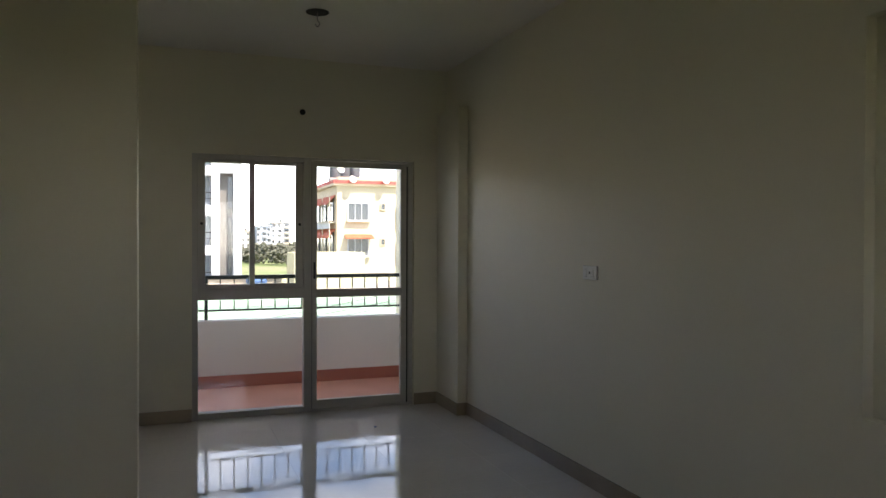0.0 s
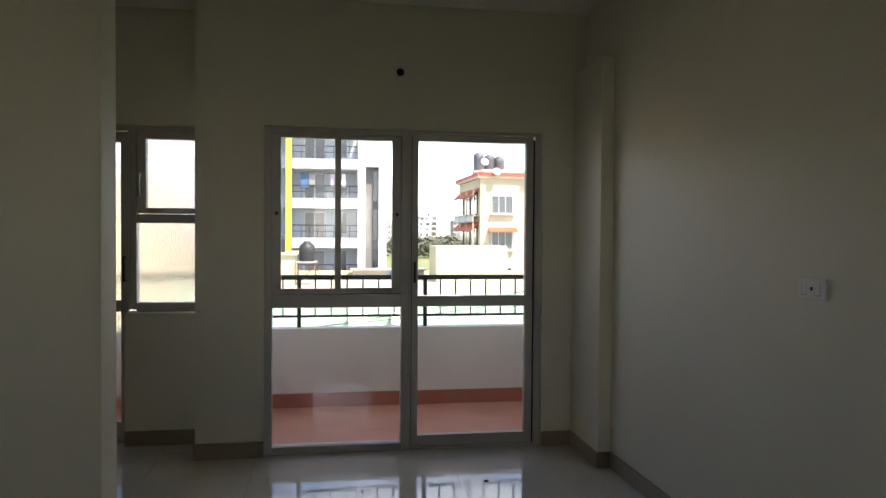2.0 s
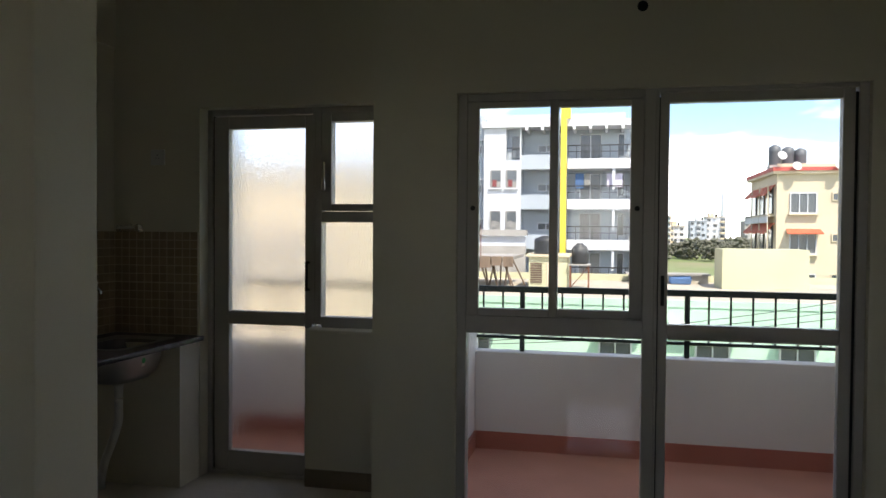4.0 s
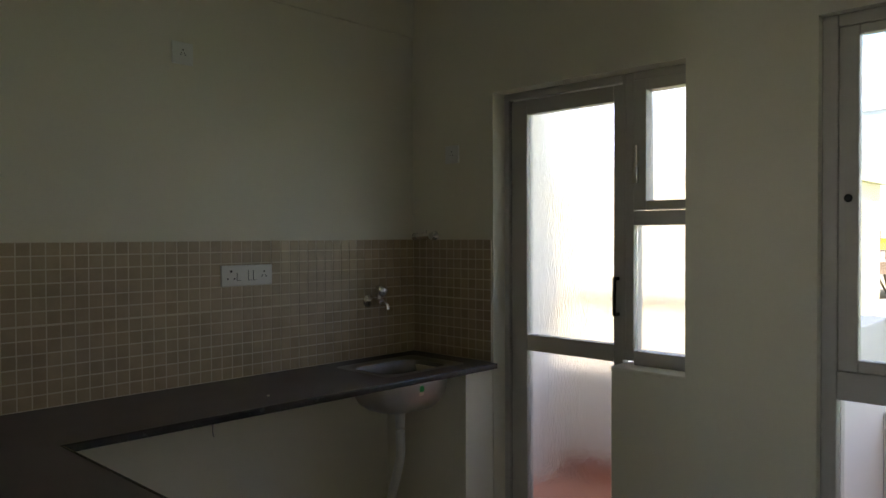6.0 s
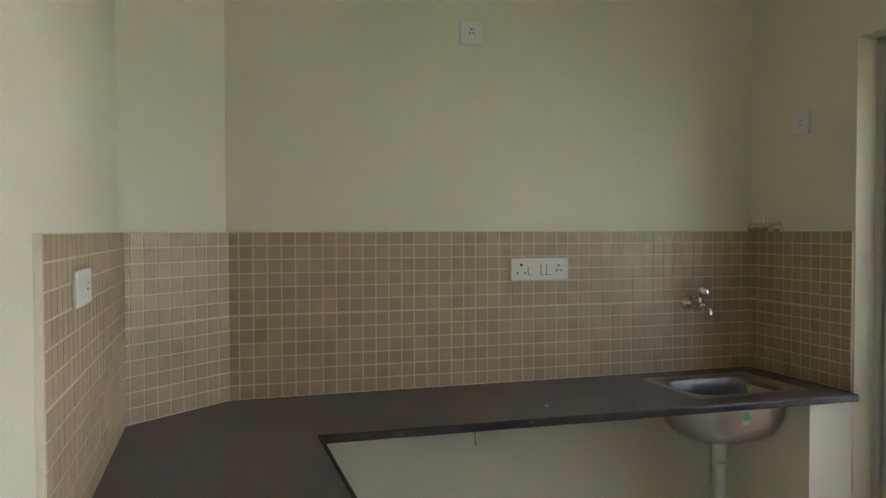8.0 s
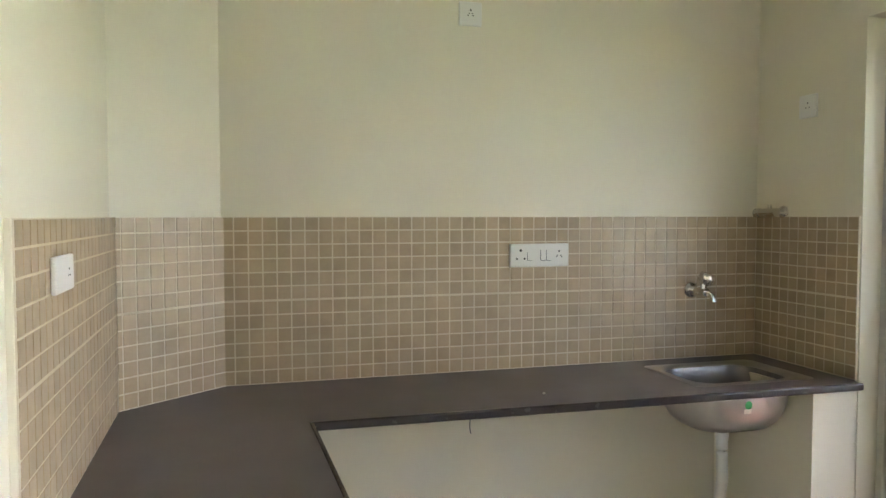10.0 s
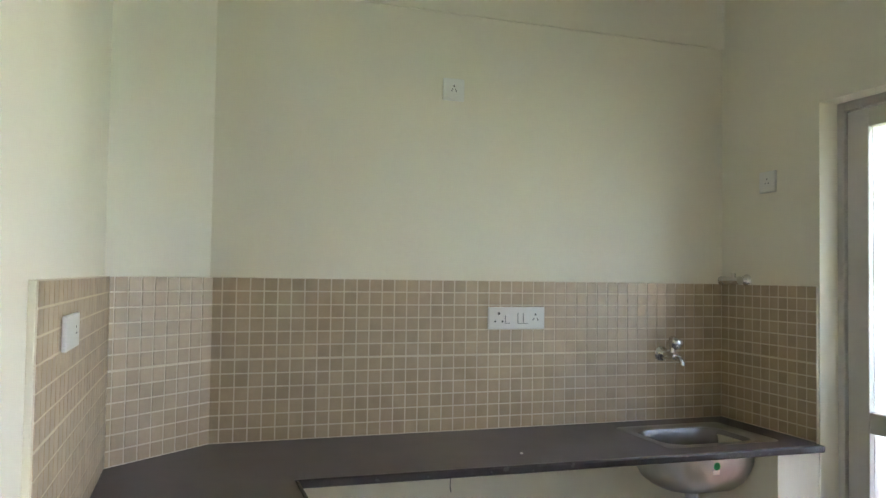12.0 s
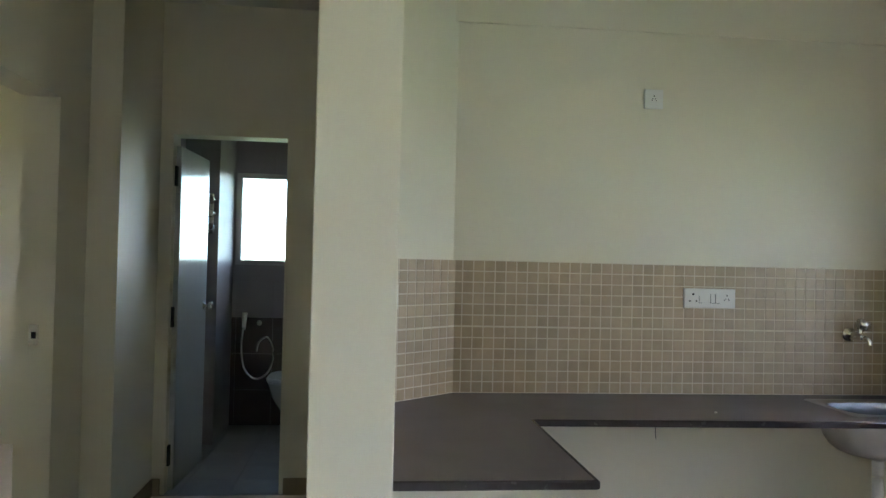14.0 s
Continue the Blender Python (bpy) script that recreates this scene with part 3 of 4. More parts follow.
sink = thing("kitchen_sink", (-1.94, -0.10, TOP), "single-bowl stainless steel sink set in the granite worktop", "sink")
rim = skin([rounded(-2.135, -1.752, -0.335, 0.168, 0.03, TOP + 0.0008), rounded(-2.133, -1.754, -0.333, 0.166, 0.03, TOP + 0.0025), rounded(-2.087, -1.783, -0.307, 0.113, 0.085, TOP + 0.003), rounded(-2.080, -1.790, -0.300, 0.106, 0.085, TOP - 0.006)], False)
part("rim", rim, STEEL, sink, "flat brushed steel rim")
rings = []
for k in range(13):
    a = radians(90 * k / 12)
    d, q = 0.172 * math.sin(a) ** 0.8, 1 - math.cos(a)
    gap = 0.004 + 0.012 * math.sin(a) + 0.085 * q ** 1.6
    rings.append(rounded(-2.080 + gap, -1.790 - gap, -0.300 + gap, 0.106 - gap, max(0.03, 0.085 - 0.35 * gap), TOP - 0.006 - d, 8))
rings[0] = rounded(-2.080, -1.790, -0.300, 0.106, 0.085, TOP - 0.006, 8)
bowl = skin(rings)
# darker steel colour stands in for shade inside the bowl
part("bowl_inside", bowl, STEEL_SHADED, sink)
shell = skin([rounded(-2.096, -1.774, -0.312, 0.110, 0.09, TOP - 0.027), rounded(-2.095, -1.775, -0.311, 0.109, 0.09, TOP - 0.09), rounded(-2.090, -1.780, -0.303, 0.100, 0.10, TOP - 0.13), rounded(-2.080, -1.790, -0.285, 0.080, 0.10, TOP - 0.165), rounded(-2.062, -1.806, -0.258, 0.052, 0.10, TOP - 0.188), rounded(-2.035, -1.83, -0.228, 0.024, 0.09, TOP - 0.196)])
part("bowl_shell", shell, STEEL, sink)
part("drain", moved(lathe([(0.035, 0), (0.035, 0.004), (0.022, 0.006), (0.022, 0.007)], 16), pose(-1.93, -0.105, TOP - 0.181)), CHROME, sink, "chrome drain grate")
part("waste_coupling", rod(bmesh.new(), (-1.93, -0.105, 0.575), (-1.93, -0.105, TOP - 0.195), 0.024), PVC, sink, "white plastic waste coupling")
part("waste_nut", moved(lathe([(0.026, 0), (0.034, 0.004), (0.034, 0.022), (0.026, 0.026)], 12), pose(-1.93, -0.105, 0.602)), PVC, sink)
part("waste_pipe", tube([(-1.93, -0.105, 0.58), (-1.93, -0.105, 0.50), (-1.94, -0.095, 0.40), (-2.0, -0.07, 0.27), (-2.06, -0.045, 0.16), (-2.10, -0.02, 0.05), (-2.10, -0.02, 0.002)], 0.022), PVC, sink, "flexible white waste pipe")
part("sticker", moved(lathe([(0.015, 0), (0.015, 0.001)], 18), Matrix.Translation((-1.7745, -0.112, 0.742)) @ Euler((0, radians(91), 0)).to_matrix().to_4x4()), GREEN, sink, "round green sticker")
part("price_label", moved(bx(-0.001, 0.001, -0.015, 0.015, -0.008, 0.008), Matrix.Translation((-1.7765, -0.114, 0.719)) @ Euler((0, radians(6), 0)).to_matrix().to_4x4()), PAPER, sink, "cream paper label")

# bib tap over the sink
tap = thing("tap", (-2.226, -0.04, 1.115), "chrome wall tap with a short spout over the sink", "tap")
part("flange", moved(lathe([(0.034, 0), (0.034, 0.004), (0.027, 0.010), (0.014, 0.016), (0.014, 0.05)], 20), pose(-2.229, -0.045, 1.115, 0, 90, 0)), CHROME, tap)
bb = rod(bmesh.new(), (-2.19, -0.045, 1.115), (-2.13, -0.040, 1.113), 0.017)
rod(bb, (-2.15, -0.042, 1.112), (-2.15, -0.040, 1.150), 0.012)
part("body", bb, CHROME, tap)
part("spout", tube([(-2.145, -0.041, 1.112), (-2.115, -0.037, 1.108), (-2.098, -0.035, 1.100), (-2.092, -0.034, 1.078)], 0.010), CHROME, tap)
hd = moved(lathe([(0.012, -0.006), (0.016, 0.004), (0.030, 0.012), (0.033, 0.038), (0.028, 0.050), (0.010, 0.053)], 8), pose(-2.155, -0.036, 1.142, -16, 18, 0))
part("handle", hd, CHROME, tap)
valve = thing("angle_valve", (-2.16, 0.30, 1.445), "chrome angle valve above the splashback", "valve")
part("flange", moved(lathe([(0.028, 0), (0.028, 0.004), (0.020, 0.012), (0.012, 0.016), (0.012, 0.06)], 20), pose(-2.08, 0.289, 1.440, 90, 0, 0)), CHROME, valve)
part("body", rod(bmesh.new(), (-2.06, 0.235, 1.440), (-2.15, 0.235, 1.438), 0.018), CHROME, valve)
part("handle", moved(lathe([(0.014, 0), (0.020, 0.006), (0.020, 0.03), (0.012, 0.034)], 12), pose(-2.15, 0.235, 1.438, 0, -90, 0)), CHROME, valve)
part("outlet", rod(bmesh.new(), (-2.10, 0.235, 1.440), (-2.10, 0.235, 1.472), 0.008), CHROME, valve)


# electrical plates; local x along the wall, y out of the wall, z up
def holes3(cx, cz, big=1.0):
    return [(cx, cz + 0.013 * big, 0.004 * big), (cx - 0.011 * big, cz - 0.009 * big, 0.003 * big), (cx + 0.011 * big, cz - 0.009 * big, 0.003 * big)]


def plate(m, w, h, rockers, holes, label):
    e = thing("socket", m.translation, label, "socket", "wall sockets")
    part("plate", moved(bx(-w / 2, w / 2, 0, 0.011, -h / 2, h / 2, 0.003), m), SWITCH, e)
    for x, z, rw, rh in rockers:
        b = bx(x - rw / 2, x + rw / 2, 0.011, 0.0145, z - rh / 2, z + rh / 2, 0.0015)
        part("rocker", moved(b, m), SWITCH, e)
        # dark slivers at one side and below imitate the rocker's shadow
        part("rocker_shadow", moved(bx(x + rw / 2, x + rw / 2 + 0.0009, 0.0105, 0.0135, z - rh / 2, z + rh / 2), m), HOLE, e)
        part("rocker_shadow", moved(bx(x - rw / 2, x + rw / 2, 0.0105, 0.0135, z - rh / 2 - 0.0015, z - rh / 2), m), HOLE, e)
    for x, z, r in holes:
        part("pin_hole", moved(rod(bmesh.new(), (x, 0.009, z), (x, 0.0116, z), r, 8), m), HOLE, e)
    return e


plate(pose(-2.2325, -0.737, 1.2725, 0, 0, -90), 0.250, 0.090, [(0.042, -0.004, 0.019, 0.032), (-0.014, 0.0, 0.020, 0.042), (-0.038, 0, 0.020, 0.042)], holes3(0.080, 0.0, 1.45) + holes3(-0.083, 0.002) + [(-0.076, -0.002, 0.0025), (-0.090, -0.002, 0.0025)], "white four-gang switch and socket plate on the tiles")
plate(pose(-2.243, -1.02, 2.190, 0, 0, -90), 0.09, 0.09, [], holes3(0, 0.002, 0.9) + [(-0.006, 0.001, 0.0025), (0.006, 0.001, 0.0025)], "white single socket high on the cream wall")
plate(pose(-1.95, 0.288, 1.855, 0, 0, 180), 0.09, 0.09, [], holes3(0, 0.002, 0.8), "white single socket on the cream wall beside the door")
plate(pose(-1.195, -2.2375, 1.311, 0, 0, 0), 0.165, 0.074, [], holes3(-0.035, 0, 0.6), "white socket and switch plate on the tiles")
plate(pose(2.010, -2.45, 1.24, 0, 0, 90), 0.15, 0.08, [(-0.035, 0, 0.024, 0.044), (0.04, 0, 0.024, 0.044)], [(0.0, 0.0, 0.008)], "white switch plate on the cream wall")

# fan box in the ceiling, and a pipe hole above the balcony door
fb = thing("fan_box", (0.63, -1.36, CEIL), "round dark ceiling fan box with a hook", "fan box")
part("rim", moved(lathe([(0.075, 0.0), (0.075, -0.004), (0.066, -0.004), (0.066, -0.001)], 24), pose(0.63, -1.36, CEIL)), HOLE, fb)
part("hook", tube([(0.63, -1.36, CEIL - 0.002), (0.63, -1.36, CEIL - 0.05), (0.645, -1.36, CEIL - 0.075), (0.63, -1.36, CEIL - 0.095), (0.615, -1.36, CEIL - 0.08)], 0.004), O_CONC, fb, "thin bent steel hook")
ph = thing("pipe_sleeve", (0.753, -0.081, 2.467), "small dark pipe hole in the cream wall", "pipe hole")
part("sleeve", moved(lathe([(0.024, 0), (0.024, 0.004), (0.019, 0.005), (0.019, 0.001)], 16), pose(0.753, -0.08, 2.467, 90, 0, 0)), HOLE, ph)

# ---- bathroom and corridor ----
bd = thing("door_3", (-3.47, -3.48, 0), "grey laminate bathroom door standing wide open", "door", kind="structure")
part("leaf", moved(bx(0.0, 0.66, -0.016, 0.016, 0.012, 2.06, 0.002), Matrix.Translation((-3.48, -3.46, 0)) @ Euler((0, 0, radians(178))).to_matrix().to_4x4()), LEAF, bd)
for z in (1.88, 1.04, 0.22):
    part("hinge", bx(-3.49, -3.445, -3.484, -3.462, z - 0.06, z + 0.06, 0.002), HOLE, bd, "black steel hinge")
kn = moved(lathe([(0.026, 0), (0.026, 0.005), (0.010, 0.010), (0.010, 0.03), (0.026, 0.04), (0.027, 0.06), (0.015, 0.068)], 18), pose(-4.07, -3.425, 1.07, -90, 0, 0))
part("knob", kn, CHROME, bd, "round chrome knob")
part("door_frame", holed(bmesh.new(), "x", -3.565, -3.404, -3.49, -2.80, 0, 2.135, [(-3.475, -2.815, 0, 2.12)]), CREAM, bd, "cream painted frame")
dj = thing("door_4", (-2.38, -3.77, 0), "cream bedroom door frame with a steel strike plate", "door", kind="structure")
part("door_frame", holed(bmesh.new(), "y", -3.853, -3.697, -2.40, -1.50, 0, 2.14, [(-2.365, -1.535, 0, 2.105)]), CREAM, dj)
part("strike_plate", bx(-2.365, -2.360, -3.80, -3.76, 1.0, 1.09), CHROME, dj, "steel strike plate")
part("latch_hole", bx(-2.362, -2.359, -3.79, -3.77, 1.03, 1.06), HOLE, dj)
bw = thing("window_3", (-5.3, -2.98, 1.38), "bathroom window with frosted glass in a grey frame", "window", kind="structure")
for b in ((-5.26, -5.19, -3.42, -3.375, 1.335, 2.095), (-5.26, -5.19, -2.59, -2.55, 1.335, 2.095), (-5.26, -5.19, -3.375, -2.59, 1.335, 1.375), (-5.26, -5.19, -3.375, -2.59, 2.055, 2.095)):
    bar("window_frame", b, bw)
pane((-5.238, -5.233, -3.375, -2.59, 1.375, 2.055), bw, FROST_BLUE, "frosted glass")
wc = thing("toilet", (-4.95, -2.90, 0.2), "white wall-hung ceramic toilet with a closed lid", "toilet")
wb = skin([rounded(-5.198, -4.95, -3.00, -2.80, 0.09, 0.16), rounded(-5.198, -4.80, -3.05, -2.75, 0.13, 0.28), rounded(-5.198, -4.68, -3.08, -2.72, 0.16, 0.42), rounded(-5.198, -4.66, -3.09, -2.71, 0.17, 0.44)])
part("bowl", wb, CERAMIC, wc)
part("lid", skin([rounded(-5.17, -4.655, -3.092, -2.708, 0.17, 0.444), rounded(-5.17, -4.655, -3.092, -2.708, 0.17, 0.46), rounded(-5.15, -4.67, -3.08, -2.72, 0.16, 0.47)]), CERAMIC, wc)
hf = thing("health_faucet", (-5.19, -3.35, 0.85), "white hand spray on a looped hose beside the toilet", "hand spray")
part("hose", tube([(-5.15, -3.22, 0.62), (-5.14, -3.20, 0.70), (-5.14, -3.13, 0.74), (-5.14, -3.08, 0.62), (-5.14, -3.12, 0.46), (-5.14, -3.22, 0.40), (-5.14, -3.31, 0.48), (-5.14, -3.34, 0.65), (-5.15, -3.33, 0.82)], 0.011), CHROME, hf)
part("spray_head", rod(bmesh.new(), (-5.16, -3.33, 0.80), (-5.14, -3.32, 0.94), 0.014, 10, 0.022), SWITCH, hf)
part("valve", rod(bmesh.new(), (-5.19, -3.20, 0.86), (-5.13, -3.20, 0.86), 0.022), CHROME, hf)
mx = thing("shower_mixer", (-4.55, -3.48, 1.65), "chrome shower mixer on the tiled bathroom duct", "mixer")
for z in (1.62, 1.72, 1.82):
    part("knob", moved(lathe([(0.03, 0), (0.03, 0.006), (0.016, 0.012), (0.02, 0.05), (0.03, 0.06), (0.024, 0.075)], 14), pose(-4.56, -3.485, z, 0, 90, 0)), CHROME, mx)
part("body", bx(-4.56, -4.535, -3.505, -3.465, 1.57, 1.87, 0.008), CHROME, mx)

# odds and ends lying about
scrap = thing("plastic_scrap", (1.198, -0.72, 0.0), "tiny scrap of blue plastic on the floor", "scrap")
part("scrap", moved(lathe([(0.012, 0), (0.014, 0.004), (0.006, 0.008)], 5), pose(1.198, -0.72, 0.0)), O_BLUE, scrap)
crumb = thing("plaster_crumb", (-1.824, -0.892, TOP), "tiny white plaster crumb on the granite", "crumb")
part("crumb", moved(lathe([(0.004, 0), (0.006, 0.003), (0.003, 0.006)], 6), pose(-1.824, -0.892, TOP)), SWITCH, crumb)
wire = thing("wire_end", (-1.688, -1.20, TOP - 0.06), "short wire end hanging under the worktop", "wire")
part("wire", tube([(-1.688, -1.20, TOP - 0.025), (-1.688, -1.201, TOP - 0.05), (-1.687, -1.198, TOP - 0.07)], 0.0015, 5), BLACK, wire)

# ---- outdoors ----
solid("ground", bx(-1500, 1500, -200, 2500, -9.7, -9.5), GROUND, "flat green field reaching to the horizon", "ground")


def facade_window(parent, x0, x1, z0, z1, y, mullions=1, frame=O_WHITE, inner=O_GLASS, d=0.12):
    """A framed window on a facade that faces the flat."""
    w = part("window", holed(bmesh.new(), "y", y - d, y, x0 - 0.08, x1 + 0.08, z0 - 0.08, z1 + 0.08, [(x0, x1, z0, z1)]), frame, parent)
    part("pane", bx(x0, x1, y - 0.05, y - 0.02, z0, z1), inner, w)
    for i in range(mullions):
        x = x0 + (x1 - x0) * (i + 1) / (mullions + 1)
        part("mullion", bx(x - 0.03, x + 0.03, y - d, y - 0.05, z0, z1), frame, w)
    return w


def tall_block():
    h = thing("apartment_building", (-3, 52, -9.5), "white and grey apartment block with balconies and a yellow pillar", "building")
    # grey wing
    part("wall", bx(-18, -8.58, 52.4, 66, -9.5, 10.1), O_GREY, h, "pale grey wing")
    part("roof_edge", bx(-18, -8.58, 52.2, 52.4, 9.6, 10.15), O_GREY, h)
    part("downpipe", bx(-11.6, -11.45, 52.2, 52.38, -9.5, 9.4), O_WHITE, h)
    for z in (7.5, 4.5, 1.5, -1.5):
        facade_window(h, -9.85, -8.85, z, z + 0.55, 52.4)
        part("ledge", bx(-10.1, -8.6, 52.0, 52.4, z + 0.95, z + 1.08), O_WHITE, h)
    # white block with square openings
    part("wall", holed(bmesh.new(), "y", 51.5, 51.8, -8.55, -5.75, -9.5, 9.3, [(-6.87, -5.85, 6.85, 9.2)]), O_WHITE, h)
    part("wall", bx(-8.58, -5.75, 53.0, 66, -9.5, 9.3), O_GREY, h)
    part("roof_slab", bx(-8.7, 2.6, 51.2, 66, 9.28, 9.75), O_WHITE, h)
    for z in (4.8, 1.75, -1.3):
        low = 0.0 if z > 4 else 0.75
        for x in (-8.06, -6.87):
            part("opening", bx(x, x + 0.80, 51.42, 51.497, z - low, z + 1.35), O_CURTAIN, h)
            # dark sheet in the glass colour stands in for shade inside the opening
            part("opening_inner_shade", bx(x + 0.12, x + 0.80, 51.40, 51.42, z + 0.5, z + 1.27), O_GLASS, h)
            part("washing", bx(x + 0.2, x + 0.5, 51.35, 51.39, z + 0.1, z + 0.6), O_CLOTHRED if z > 2 else O_CURTAIN, h)
            part("sill", bx(x - 0.1, x + 0.9, 51.3, 51.497, z - 0.1 - low, z - low), O_WHITE, h)
    # loggia bay
    part("wall", bx(-5.75, 2.53, 53.4, 66, -9.5, 9.28), O_GREY, h)
    part("yellow_pillar", bx(-2.80, -2.38, 50.9, 51.25, -9.5, 9.8, 0.03), O_YELLOW, h, "bright yellow pillar")
    part("pillar_head", bx(-2.80, -2.10, 50.9, 51.25, 9.8, 10.85, 0.03), O_YELLOW, h, "wider yellow head of the pillar")
    part("pillar_wall", bx(-2.78, -2.40, 51.25, 53.4, -9.5, 9.28), O_GREY, h)
    part("penthouse_wall", bx(-18, 1.9, 56, 66, 9.75, 10.95), O_GREY, h, "pale grey set-back top storey")
    part("opening_back", bx(-6.9, -5.8, 52.3, 52.4, 6.8, 9.28), O_GREY, h)
    part("window", bx(-6.5, -5.95, 52.2, 52.3, 7.1, 8.7), O_GLASS, h)
    part("balcony_rail", bx(-6.87, -5.85, 51.55, 51.6, 7.75, 7.82), DARKMETAL, h)
    for k in range(7):
        part("pergola_beam", bx(-5.4 + k * 1.15, -5.2 + k * 1.15, 50.9, 53.4, 9.0, 9.28), O_WHITE, h)
    for z in (6.92, 3.95, 0.98, -2.0, -5.0):
        part("balcony_slab", bx(-2.33, 2.53, 51.3, 53.4, z - 0.74, z), O_WHITE, h)
        part("balcony_parapet", bx(-5.75, -2.82, 51.6, 51.75, z - 0.74, z + 0.35), O_GREY, h)
        part("balcony_slab", bx(-5.75, -2.82, 51.76, 53.4, z - 0.64, z - 0.3), O_WHITE, h)
        r = part("balcony_rail", bx(-2.33, 2.53, 51.36, 51.42, z + 0.92, z + 1.0), DARKMETAL, h)
        part("balcony_rail", bx(-2.33, 2.53, 51.37, 51.41, z + 0.48, z + 0.53), DARKMETAL, h)
        for k in range(9):
            part("baluster", bx(-2.3 + k * 0.6, -2.26 + k * 0.6, 51.37, 51.41, z, z + 0.95), DARKMETAL, h)
        facade_window(h, -1.45, 0.05, z + 0.02, z + 1.95, 53.4, 1, O_WHITE, O_CURTAIN if z < 2 else O_GLASS)
        facade_window(h, 1.35, 1.75, z + 0.35, z + 1.95, 53.4, 0)
        facade_window(h, -4.6, -3.4, z + 0.75, z + 1.2, 53.4)
        part("column", bx(0.9, 1.1, 51.4, 51.8, z - 2.24, z - 0.72), O_WHITE, h)
    part("washing", bx(-1.75, -1.15, 51.8, 51.86, 4.75, 5.85), O_BLUE, h, "blue washing on a line")
    part("washing", bx(-1.1, -0.7, 51.8, 51.86, 5.0, 5.85), O_CURTAIN, h, "grey washing on a line")
    part("washing_line", bx(-2.3, 2.35, 51.82, 51.84, 5.85, 5.88), BLACK, h)
    part("washing", bx(0.52, 1.62, 51.8, 51.86, 4.85, 5.85), O_PINK, h, "pale washing on a line")
    # stair shaft and right end
    part("wall", bx(2.53, 3.12, 51.4, 66, -9.5, 8.5), O_WHITE, h)
    part("shaft", bx(3.12, 4.12, 52.2, 66, -9.5, 6.4), O_DGREY, h, "grey recessed stair shaft")
    for z in (4.4, 1.4, -1.6, -4.6):
        part("shaft_opening", bx(3.74, 4.11, 52.05, 52.19, z - 0.6, z + 1.75), O_GLASS, h)
    part("wall", bx(3.12, 4.72, 51.4, 66, 6.4, 8.5), O_WHITE, h)
    part("wall", bx(4.12, 4.72, 51.4, 66, -9.5, 6.4), O_WHITE, h)
    h.location.x += 0.26


